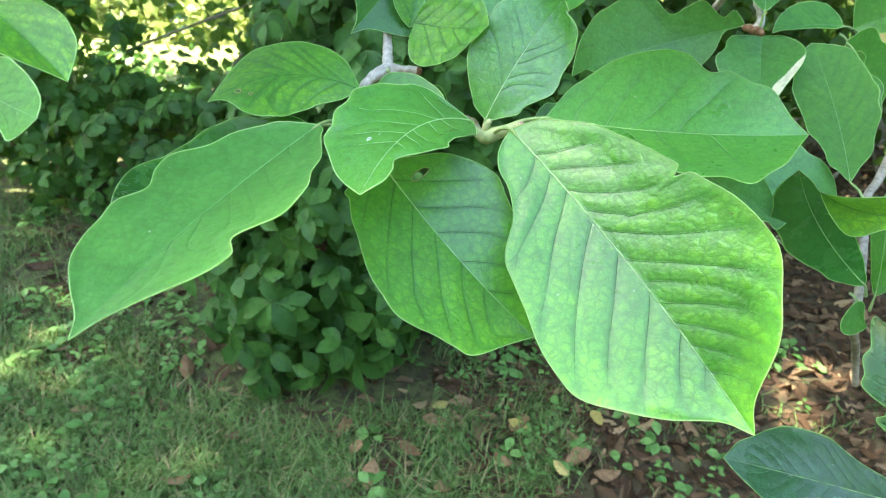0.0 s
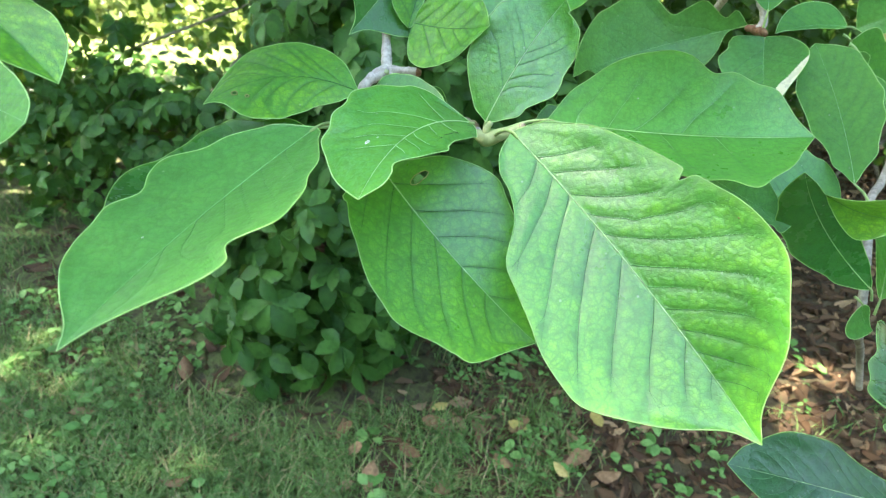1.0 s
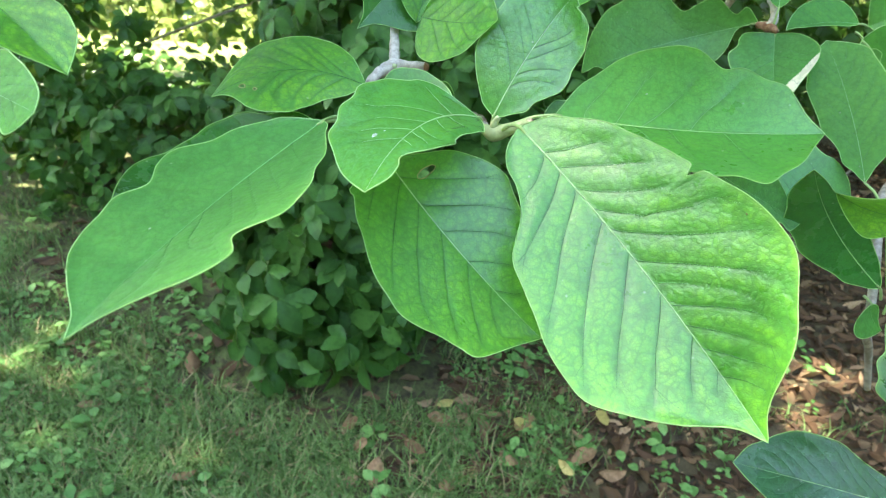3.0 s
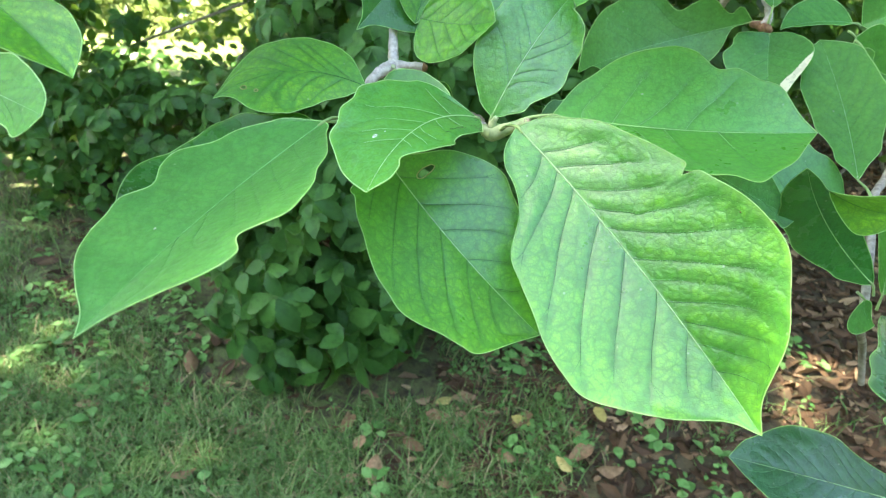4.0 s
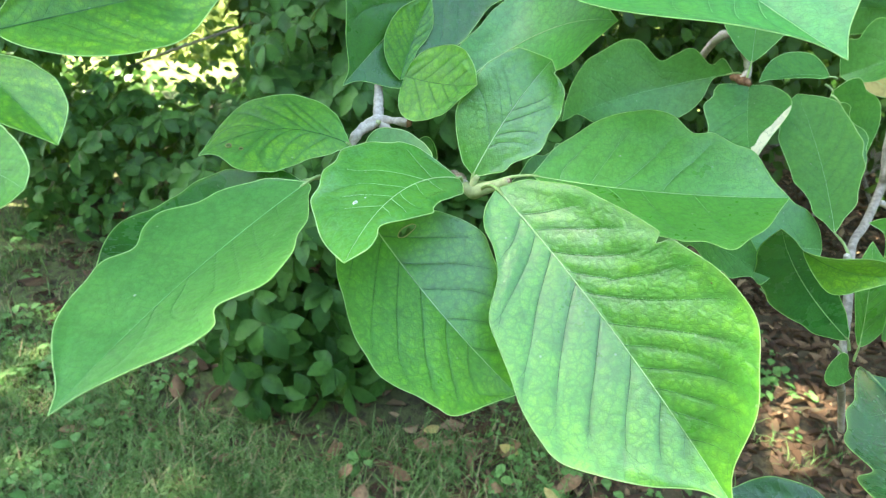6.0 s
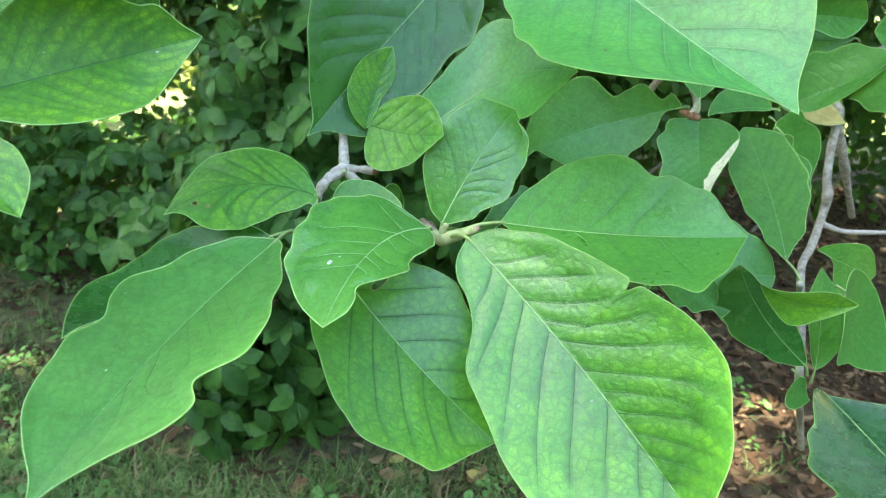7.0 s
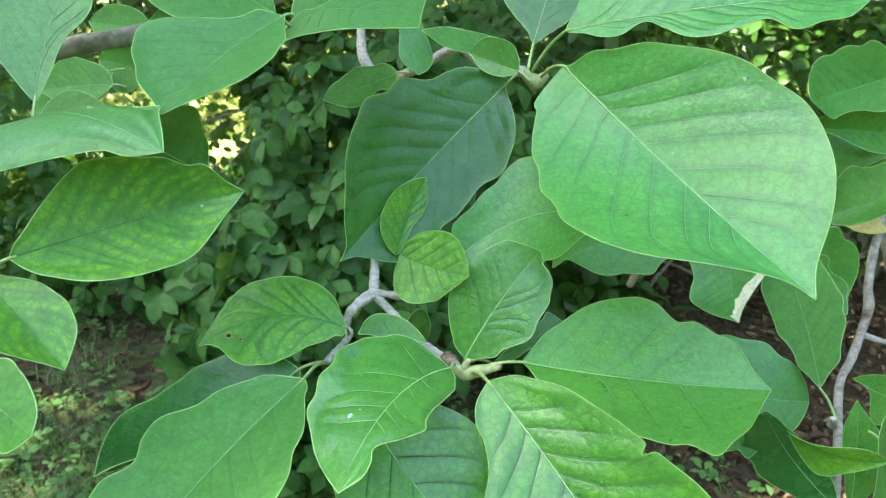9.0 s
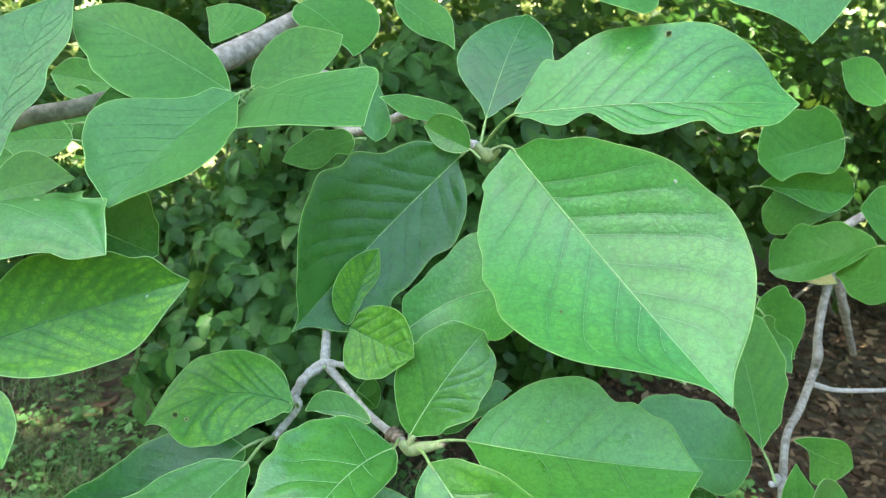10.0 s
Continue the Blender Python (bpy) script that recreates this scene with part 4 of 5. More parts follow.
magnolia_leaf((-0.0047, 0.4729, 1.3177), (-0.0581, 0.4936, 1.2929), 0.332, -0.100, 0.050, (-0.020, 0.021), 0.016,
              (0.059, 0.106, 0.135, 0.111, 0.091, 0.110, 0.142, 0.176, 0.183, 0.174, 0.137, 0.091, 0.046), (0.054, 0.102, 0.147, 0.165, 0.173, 0.196, 0.220, 0.232, 0.214, 0.190, 0.155, 0.132, 0.074), "plain", label="smooth mid-green magnolia leaf with fine pale veins")
magnolia_leaf((0.0675, 0.4855, 1.3341), (0.0087, 0.4922, 1.3444), -0.056, -0.010, 0.003, (0.135, 0.128), 0.043,
              (0.022, 0.043, 0.071, 0.088, 0.110, 0.133, 0.149, 0.158, 0.151, 0.139, 0.105, 0.065, 0.031), (0.044, 0.084, 0.124, 0.142, 0.151, 0.151, 0.144, 0.139, 0.131, 0.127, 0.103, 0.068, 0.034), "matt", label="dull dark green magnolia leaf in shade")
magnolia_leaf((-0.0065, 0.5069, 1.3653), (0.0096, 0.4742, 1.3170), 0.350, -0.092, 0.005, (-0.077, -0.034), -0.030,
              (0.048, 0.092, 0.139, 0.168, 0.192, 0.211, 0.223, 0.235, 0.238, 0.241, 0.215, 0.169, 0.102), (0.028, 0.053, 0.081, 0.091, 0.098, 0.106, 0.116, 0.139, 0.155, 0.168, 0.150, 0.110, 0.058), "plain", label="smooth mid-green magnolia leaf with fine pale veins")
magnolia_leaf((0.0708, 0.4176, 1.3286), (0.0421, 0.4470, 1.3346), 0.651, 0.047, -0.040, (0.210, 0.291), 0.203,
              (0.044, 0.083, 0.124, 0.145, 0.159, 0.165, 0.161, 0.153, 0.134, 0.116, 0.081, 0.046, 0.021), (0.116, 0.217, 0.295, 0.331, 0.345, 0.346, 0.342, 0.336, 0.315, 0.286, 0.228, 0.155, 0.078), "plain", label="smooth mid-green magnolia leaf with fine pale veins")
magnolia_leaf((0.1886, 0.3700, 1.4363), (0.2141, 0.3413, 1.4046), -0.096, 0.066, -0.097, (0.130, 0.143), 0.283,
              (0.155, 0.303, 0.442, 0.549, 0.631, 0.686, 0.709, 0.707, 0.669, 0.603, 0.489, 0.342, 0.174), (0.150, 0.287, 0.406, 0.476, 0.501, 0.479, 0.423, 0.358, 0.288, 0.226, 0.154, 0.090, 0.041), "plain", label="smooth mid-green magnolia leaf with fine pale veins")
magnolia_leaf((0.1440, 0.4277, 1.4357), (0.1521, 0.3945, 1.4115), 0.092, -0.051, 0.023, (-0.081, -0.070), 0.182,
              (0.098, 0.190, 0.277, 0.336, 0.376, 0.398, 0.400, 0.390, 0.360, 0.323, 0.256, 0.173, 0.087), (0.121, 0.235, 0.342, 0.418, 0.472, 0.502, 0.504, 0.486, 0.435, 0.364, 0.264, 0.164, 0.079), "plain", label="smooth mid-green magnolia leaf with fine pale veins")
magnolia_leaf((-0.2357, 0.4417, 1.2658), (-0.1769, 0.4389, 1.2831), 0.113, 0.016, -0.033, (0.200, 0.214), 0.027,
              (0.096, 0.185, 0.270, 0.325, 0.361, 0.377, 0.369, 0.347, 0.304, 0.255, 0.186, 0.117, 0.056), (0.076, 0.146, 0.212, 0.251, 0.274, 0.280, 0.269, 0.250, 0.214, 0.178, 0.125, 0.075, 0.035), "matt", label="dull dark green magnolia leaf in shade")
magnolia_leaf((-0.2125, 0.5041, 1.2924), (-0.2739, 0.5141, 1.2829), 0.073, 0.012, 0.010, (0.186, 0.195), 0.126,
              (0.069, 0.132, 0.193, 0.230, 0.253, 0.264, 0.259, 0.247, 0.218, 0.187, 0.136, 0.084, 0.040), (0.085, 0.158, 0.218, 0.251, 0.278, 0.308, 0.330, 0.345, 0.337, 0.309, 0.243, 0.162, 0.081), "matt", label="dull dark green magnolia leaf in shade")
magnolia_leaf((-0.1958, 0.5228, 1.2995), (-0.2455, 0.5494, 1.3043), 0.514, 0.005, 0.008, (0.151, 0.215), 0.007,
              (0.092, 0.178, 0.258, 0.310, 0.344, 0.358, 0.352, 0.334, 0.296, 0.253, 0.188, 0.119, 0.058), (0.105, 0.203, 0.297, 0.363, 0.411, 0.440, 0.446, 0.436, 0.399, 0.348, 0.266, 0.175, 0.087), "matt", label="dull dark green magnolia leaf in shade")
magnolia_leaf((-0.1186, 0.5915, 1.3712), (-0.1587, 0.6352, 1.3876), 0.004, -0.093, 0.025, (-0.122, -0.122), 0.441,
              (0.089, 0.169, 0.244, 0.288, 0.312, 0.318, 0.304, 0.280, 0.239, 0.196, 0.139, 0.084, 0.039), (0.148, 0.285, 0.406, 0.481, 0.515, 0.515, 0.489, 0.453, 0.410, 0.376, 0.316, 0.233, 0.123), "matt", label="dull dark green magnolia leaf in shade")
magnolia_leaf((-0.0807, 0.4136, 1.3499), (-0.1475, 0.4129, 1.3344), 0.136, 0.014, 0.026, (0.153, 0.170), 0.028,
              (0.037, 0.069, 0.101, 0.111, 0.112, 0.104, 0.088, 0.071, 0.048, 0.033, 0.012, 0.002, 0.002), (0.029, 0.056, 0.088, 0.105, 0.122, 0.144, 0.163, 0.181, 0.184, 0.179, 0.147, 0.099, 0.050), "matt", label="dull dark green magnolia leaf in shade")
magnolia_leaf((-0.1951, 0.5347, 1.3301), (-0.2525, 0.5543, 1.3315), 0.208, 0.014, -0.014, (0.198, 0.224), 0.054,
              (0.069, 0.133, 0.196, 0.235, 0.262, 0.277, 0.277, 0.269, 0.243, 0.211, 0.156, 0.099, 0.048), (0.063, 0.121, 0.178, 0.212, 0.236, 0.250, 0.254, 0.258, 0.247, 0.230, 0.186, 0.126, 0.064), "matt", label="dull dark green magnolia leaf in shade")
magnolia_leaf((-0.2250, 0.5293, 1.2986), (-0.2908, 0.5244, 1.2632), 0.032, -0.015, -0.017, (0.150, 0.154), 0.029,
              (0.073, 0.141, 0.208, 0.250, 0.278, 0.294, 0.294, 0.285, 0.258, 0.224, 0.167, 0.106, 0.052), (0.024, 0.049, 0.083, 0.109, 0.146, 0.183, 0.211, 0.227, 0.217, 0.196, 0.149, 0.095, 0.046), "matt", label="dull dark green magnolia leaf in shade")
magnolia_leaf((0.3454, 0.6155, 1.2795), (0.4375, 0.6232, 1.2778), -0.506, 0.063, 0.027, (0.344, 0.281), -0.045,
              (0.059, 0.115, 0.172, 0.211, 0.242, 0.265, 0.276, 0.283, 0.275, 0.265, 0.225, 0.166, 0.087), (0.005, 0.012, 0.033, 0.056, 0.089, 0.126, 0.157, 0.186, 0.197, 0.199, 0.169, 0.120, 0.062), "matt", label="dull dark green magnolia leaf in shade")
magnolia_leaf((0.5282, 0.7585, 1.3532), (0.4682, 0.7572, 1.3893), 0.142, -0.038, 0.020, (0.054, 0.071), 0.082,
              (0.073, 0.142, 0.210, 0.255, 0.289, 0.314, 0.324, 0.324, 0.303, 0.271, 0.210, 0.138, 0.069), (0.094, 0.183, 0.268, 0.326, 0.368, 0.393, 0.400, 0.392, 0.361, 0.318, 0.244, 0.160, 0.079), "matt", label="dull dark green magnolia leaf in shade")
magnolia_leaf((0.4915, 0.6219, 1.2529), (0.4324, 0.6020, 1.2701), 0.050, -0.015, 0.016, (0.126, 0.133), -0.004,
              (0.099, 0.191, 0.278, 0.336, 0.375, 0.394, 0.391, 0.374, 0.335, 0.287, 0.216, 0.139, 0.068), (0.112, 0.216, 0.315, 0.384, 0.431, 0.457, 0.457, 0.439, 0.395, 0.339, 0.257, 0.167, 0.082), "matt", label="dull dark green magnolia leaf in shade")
magnolia_leaf((0.1531, 0.3171, 1.1760), (0.2229, 0.3448, 1.1352), -0.016, -0.116, -0.052, (0.118, 0.115), -0.157,
              (0.073, 0.139, 0.204, 0.243, 0.268, 0.279, 0.273, 0.260, 0.230, 0.197, 0.144, 0.089, 0.043), (0.073, 0.126, 0.149, 0.092, 0.085, 0.108, 0.141, 0.165, 0.135, 0.151, 0.107, 0.070, 0.087), "plain", label="smooth mid-green magnolia leaf with fine pale veins")
magnolia_leaf((0.2957, 0.3698, 1.0711), (0.3103, 0.3721, 1.0507), -0.109, -0.056, 0.088, (0.197, 0.184), 0.474,
              (0.060, 0.113, 0.163, 0.186, 0.193, 0.187, 0.167, 0.144, 0.114, 0.093, 0.060, 0.030, 0.012), (0.155, 0.299, 0.431, 0.522, 0.587, 0.625, 0.637, 0.626, 0.583, 0.518, 0.408, 0.276, 0.139), "plain", label="smooth mid-green magnolia leaf with fine pale veins", veins=((), ()))
magnolia_leaf((0.2409, 0.3857, 1.1046), (0.2933, 0.3817, 1.0775), 0.734, -0.005, -0.015, (0.127, 0.218), -0.079,
              (0.051, 0.097, 0.145, 0.173, 0.195, 0.208, 0.208, 0.203, 0.182, 0.159, 0.115, 0.070, 0.033), (0.067, 0.129, 0.189, 0.224, 0.246, 0.260, 0.260, 0.253, 0.229, 0.200, 0.148, 0.093, 0.045), "dry", stalk=False, label="dead orange-brown magnolia leaf hanging in the spray")
magnolia_leaf((0.0169, 0.3652, 1.1910), (0.0280, 0.3774, 1.1724), 0.155, -0.009, -0.022, (0.062, 0.176), -0.462,
              (0.142, 0.270, 0.379, 0.438, 0.465, 0.466, 0.446, 0.419, 0.383, 0.348, 0.287, 0.207, 0.108), (0.070, 0.135, 0.201, 0.245, 0.277, 0.296, 0.297, 0.288, 0.260, 0.225, 0.168, 0.107, 0.052), "dark", stalk=False, label="glossy dark green magnolia leaf in shade", veins=((), ()))
magnolia_leaf((0.3209, 0.5073, 1.1995), (0.3510, 0.4994, 1.1545), -0.070, -0.104, 0.009, (0.137, 0.129), -0.008,
              (0.063, 0.116, 0.157, 0.126, 0.122, 0.145, 0.193, 0.244, 0.255, 0.235, 0.159, 0.114, 0.070), (0.077, 0.149, 0.218, 0.261, 0.288, 0.301, 0.297, 0.284, 0.253, 0.217, 0.160, 0.100, 0.048), "plain", label="smooth mid-green magnolia leaf with fine pale veins")
magnolia_leaf((0.3307, 0.5493, 1.2101), (0.2723, 0.5378, 1.2045), -0.077, -0.007, 0.068, (0.156, 0.147), -0.167,
              (0.019, 0.034, 0.053, 0.054, 0.052, 0.052, 0.050, 0.050, 0.042, 0.039, 0.021, 0.006, 0.002), (0.094, 0.178, 0.250, 0.287, 0.305, 0.312, 0.309, 0.304, 0.285, 0.264, 0.222, 0.165, 0.089), "matt", label="dull dark green magnolia leaf in shade")
magnolia_leaf((0.2511, 0.5109, 1.2235), (0.2587, 0.5420, 1.2741), 0.098, 0.003, -0.015, (0.166, 0.181), 0.069,
              (0.064, 0.129, 0.208, 0.280, 0.345, 0.387, 0.399, 0.391, 0.356, 0.308, 0.234, 0.152, 0.075), (0.045, 0.093, 0.155, 0.217, 0.280, 0.330, 0.352, 0.353, 0.327, 0.286, 0.218, 0.142, 0.070), "matt", label="dull dark green magnolia leaf in shade", veins=((), ()))
# the yellow mottled skin stands in for sun shining through this half
magnolia_leaf((0.2265, 0.3294, 1.1599), (0.2707, 0.3108, 1.1585), -0.950, -0.054, 0.102, (0.515, 0.350), 0.807,
              (0.099, 0.193, 0.284, 0.348, 0.396, 0.427, 0.433, 0.418, 0.372, 0.315, 0.234, 0.150, 0.073), (0.050, 0.100, 0.162, 0.220, 0.272, 0.298, 0.280, 0.239, 0.182, 0.139, 0.100, 0.067, 0.034), "mottled", stalk=False, label="folded half of a magnolia leaf, yellow put in for the sun on it", veins=((), ()))
magnolia_leaf((0.4220, 0.6800, 1.1980), (0.4720, 0.6600, 1.1760), 0.100, -0.050, 0.020, (0.150, 0.150), 0.100,
              (0.080, 0.150, 0.210, 0.250, 0.280, 0.300, 0.300, 0.290, 0.260, 0.230, 0.180, 0.120, 0.060), (0.070, 0.140, 0.200, 0.240, 0.270, 0.290, 0.290, 0.280, 0.250, 0.220, 0.170, 0.110, 0.050), "yellow", stalk=False, label="withered yellow magnolia leaf behind the branch")

# twigs and branches
twig([(-0.012, 0.43, 1.262), (-0.0056, 0.3877, 1.2149), (-0.004, 0.3744, 1.2027)], (0.0026, 0.0026, 0.0034), label="grey knobbly twig")
twig([(-0.004, 0.3744, 1.2027), (-0.0136, 0.3655, 1.1972), (-0.0186, 0.362, 1.1865), (-0.0142, 0.3499, 1.1865), (-0.022, 0.3264, 1.1833)], (0.0034, 0.0030, 0.0028, 0.0020, 0.0019), label="grey knobbly twig")
twig([(-0.004, 0.3744, 1.2027), (0.004, 0.3740, 1.2027), (0.0125, 0.3735, 1.2020)], (0.0032, 0.0020, 0.0027), label="short grey side twig", knobs=0.35)
twig([(-0.004, 0.3744, 1.2027), (0.0049, 0.3703, 1.1955), (0.0265, 0.3477, 1.1875), (0.0465, 0.3302, 1.1839)], (0.0032, 0.0024, 0.0022, 0.0030), label="grey knobbly twig")
twig([(0.0445, 0.331, 1.1842), (0.0510, 0.3285, 1.1815), (0.0575, 0.3265, 1.1845), (0.0650, 0.3240, 1.1885), (0.0680, 0.3225, 1.1905)], (0.0022, 0.0046, 0.0036, 0.0024, 0.0021), "bud", "bud", "green bud at the end of a twig", 0.1)
twig([(0.0385, 0.3368, 1.1853), (0.0405, 0.3350, 1.1850), (0.0425, 0.3335, 1.1848), (0.0448, 0.3312, 1.1843)], (0.0026, 0.0036, 0.0034, 0.0028), "scar_ring", "bud_scale_scar", "brown ringed scar below the bud", 0.9)
twig([(0.0672, 0.3230, 1.1901), (0.0690, 0.3221, 1.1912)], (0.0022, 0.0013), "scar_ring", "bud_tip", "brown bud tip", 0.1)
twig([(0.0505, 0.3290, 1.1835), (0.0512, 0.3278, 1.1875), (0.0528, 0.3268, 1.1905)], (0.0024, 0.0020, 0.0013), "bud", "bud", "short green side bud", 0.1)
twig([(-0.004, 0.3712, 1.2020), (-0.0038, 0.3700, 1.2013)], (0.0022, 0.0016), "bud", "leaf_scar", "pale round leaf scar at the fork", 0.1)
twig([(0.0125, 0.3735, 1.2020), (0.0150, 0.3733, 1.2018)], (0.0030, 0.0016), "scar", "leaf_scar", "brown leaf scar", 0.1)
twig([(0.035, 0.52, 1.335), (0.055, 0.47, 1.326), (0.0754, 0.4389, 1.3268)], (0.0040, 0.0034, 0.0036), label="grey knobbly twig")
twig([(0.0745, 0.439, 1.327), (0.0830, 0.4400, 1.3215), (0.0900, 0.4390, 1.3265)], (0.0030, 0.0056, 0.0022), "bud", "bud", "green bud between leaf stalks", 0.1)
twig([(-0.052, 0.62, 1.345), (-0.0447, 0.60, 1.312), (-0.018, 0.585, 1.302), (0.035, 0.52, 1.335)], (0.0035, 0.0048, 0.0038, 0.0040), label="brown-grey twig with knots")
twig([(-0.3, 0.33, 1.3), (-0.2007, 0.3909, 1.321), (-0.1766, 0.4038, 1.3283), (-0.1567, 0.4211, 1.3331), (-0.1344, 0.4718, 1.3421), (-0.0999, 0.5098, 1.3606), (-0.0637, 0.5501, 1.3856), (-0.0214, 0.604, 1.4187), (0.1, 0.68, 1.55), (0.5, 0.9, 1.78), (1.86, 1.15, 1.85)], (0.0055, 0.0055, 0.0058, 0.0060, 0.0066, 0.0100, 0.0088, 0.0090, 0.009, 0.014, 0.03), "branch", "branch", "thick grey-brown branch with a knot", 0.12)
twig([(1.9, 1.05, 1.5), (1.3, 0.95, 1.42), (0.75, 0.8, 1.32), (0.4915, 0.7148, 1.2174), (0.4785, 0.6837, 1.1816), (0.4622, 0.6567, 1.1552), (0.4523, 0.6338, 1.1261), (0.4449, 0.6144, 1.1164), (0.4442, 0.6114, 1.0982), (0.4152, 0.5713, 1.0788), (0.382, 0.5277, 1.0762), (0.3531, 0.4693, 1.0648), (0.3419, 0.4419, 1.0506), (0.3356, 0.4168, 1.0164), (0.3489, 0.4279, 0.9968), (0.3626, 0.4298, 0.957)], (0.020, 0.010, 0.0060, 0.0050, 0.0047, 0.0046, 0.0044, 0.0054, 0.0044, 0.0041, 0.0037, 0.0038, 0.0036, 0.0034, 0.0032, 0.0026), "branch", "branch", "grey bent branch with side twigs", 0.10)
twig([(0.442, 0.605, 1.088), (0.475, 0.62, 1.075), (0.515, 0.635, 1.068), (0.58, 0.66, 1.06)], (0.0034, 0.0026, 0.0026, 0.0022), label="grey side twig", knobs=0.35)
twig([(0.56, 0.80, 1.14), (0.60, 0.82, 1.08), (0.66, 0.86, 1.00)], (0.0060, 0.0050, 0.0045), "branch", label="thin brown twig")
twig([(0.2479, 0.5318, 1.2086), (0.2501, 0.5155, 1.2099), (0.2533, 0.5089, 1.208)], (0.0022, 0.0038, 0.0020), "scar", label="short brown twig")
twig([(0.2501, 0.5155, 1.2099), (0.2534, 0.5193, 1.2168), (0.2525, 0.5314, 1.2287), (0.262, 0.585, 1.235), (0.27, 0.68, 1.19), (0.30, 0.9, 1.0)], (0.0036, 0.0030, 0.0030, 0.0034, 0.004, 0.005), label="brown-grey twig with knots")
twig([(0.36, 0.49, 1.06), (0.32, 0.43, 1.10), (0.29, 0.39, 1.13)], (0.0034, 0.0024, 0.0018), label="grey twig")

# ---- ground ----
def ground_height(x, y):
    h = 0.03 * noise.noise((x * 1.1, y * 1.1, 4.0)) + 0.012 * noise.noise((x * 4.0, y * 4.0, 9.0))
    return h * min(1.0, 8.0 / (1.0 + abs(x) + abs(y)))


def spread(n, near, far):
    a = np.linspace(-1, 1, n)
    return np.sinh(a * math.asinh(far / near)) * near


gx, gy = spread(150, 0.5, 600.0), 1.5 + spread(150, 0.5, 600.0)
gv = [(x, y, ground_height(x, y)) for y in gy for x in gx]
gf = [(j * 150 + i, j * 150 + i + 1, (j + 1) * 150 + i + 1, (j + 1) * 150 + i) for j in range(149) for i in range(149)]
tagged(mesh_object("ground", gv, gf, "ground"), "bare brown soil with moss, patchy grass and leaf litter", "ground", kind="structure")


# ---- small leaf shapes, as arrays ----
def leaflet(length, width, teeth=7, cup=0.15, droop=0.2, long=7, swell=1.25):
    """An obovate toothed leaflet along +y from the origin: vertices and faces."""
    vs, fs = [], []
    for i in range(long + 1):
        t = i / long
        w = width * (math.sin(math.pi * min(1, t ** swell * 0.97 + 0.015)) ** 0.75) * (1 - 0.35 * t ** 5)
        w *= 1 + 0.012 * teeth * (1 if i % 2 else -1)
        z = -droop * length * t * t
        for x in (-1, 0, 1):
            vs.append((x * w / 2, t * length, z + (cup * w * 0.5 if x else 0)))
    for i in range(long):
        a = 3 * i
        fs += [(a, a + 1, a + 4, a + 3), (a + 1, a + 2, a + 5, a + 4)]
    return np.array(vs), fs


def join(pieces):
    """One mesh's arrays from many (vertices, faces)."""
    verts, faces, k = [], [], 0
    for vs, fs in pieces:
        verts.append(vs)
        faces += [tuple(i + k for i in f) for f in fs]
        k += len(vs)
    return np.concatenate(verts), faces


def turned(vs, m):
    m = np.array(m)
    return vs @ m[:3, :3].T + m[:3, 3]


def whorl(rng):
    """Five toothed leaflets spread from one point, like a hand of leaves."""
    out = []
    for k in range(5):
        a = (k - 2) * rng.uniform(48, 62)
        size = rng.uniform(0.064, 0.108) * (1 - 0.12 * abs(k - 2))
        vs, fs = leaflet(size, size * rng.uniform(0.56, 0.70), 7, rng.uniform(0.2, 0.5), rng.uniform(0.1, 0.5), 14)
        out.append((turned(vs, pose(0, 0, 0, rng.uniform(-25, 5), rng.uniform(-20, 20), a) @ pose(0, 0.006, 0)), fs))
    return join(out)


def sprig(rng):
    """Oval leaves set left and right along a thin bending shoot."""
    out = []
    for k in range(6):
        size = rng.uniform(0.060, 0.095)
        vs, fs = leaflet(size, size * rng.uniform(0.60, 0.74), 1, rng.uniform(0.10, 0.30), rng.uniform(0.0, 0.35), 7, 0.95)
        side = 0 if k == 5 else 1 if k % 2 else -1
        out.append((turned(vs, pose(0.004 * side, -0.10 + 0.045 * k, -0.004 * k * k * 0.5, rng.uniform(-25, 15), rng.uniform(-25, 25), -side * rng.uniform(40, 75)) @ pose(0, 0.008, 0)), fs))
    vs, fs = tube([(0, -0.16, 0.004), (0.003, -0.02, 0.0), (0, 0.06, -0.012), (0, 0.125, -0.05)], (0.0022, 0.0018, 0.0014, 0.0008), 4)
    out.append((np.array([tuple(q) for q in vs]), fs))
    return join(out)


rng = random.Random(5)
WHORLS = [whorl(rng) for _ in range(8)]
SPRIGS = [sprig(rng) for _ in range(10)]


def clump_points(count, centre, radius, shell=0.55):
    """Places and outward ways in the outer part of a leafy mass with an uneven outline."""
    out, skipped = [], 0
    while len(out) < count:
        d = Vector((rng.gauss(0, 1), rng.gauss(0, 1), rng.gauss(0, 1))).normalized()
        if d.y > 0.55:
            continue
        r = rng.uniform(shell, 1.0) * (1 + 0.28 * noise.noise(d * 2.3 + Vector(centre)))
        p = Vector(centre) + Vector((d.x * radius[0], d.y * radius[1], d.z * radius[2])) * r
        # an opening in the hedge on to the sunny ground beyond
        if p.y > 3.2 and ((p.x + 1.62) / 0.42) ** 2 + ((p.z - 0.62) / 0.30) ** 2 < 1 + 0.9 * noise.noise(p * 3.1) and noise.noise(p * 8.0) < 0.0:
            if rng.random() < 0.80:
                skipped += 1
                if skipped < 4000:
                    continue
        if p.z > 0.04:
            out.append((p, d))
    return out


def facing(p, d, tilt=0.5):
    """A pose at p whose flat side looks outwards, towards the light, with the leaf tips hanging."""
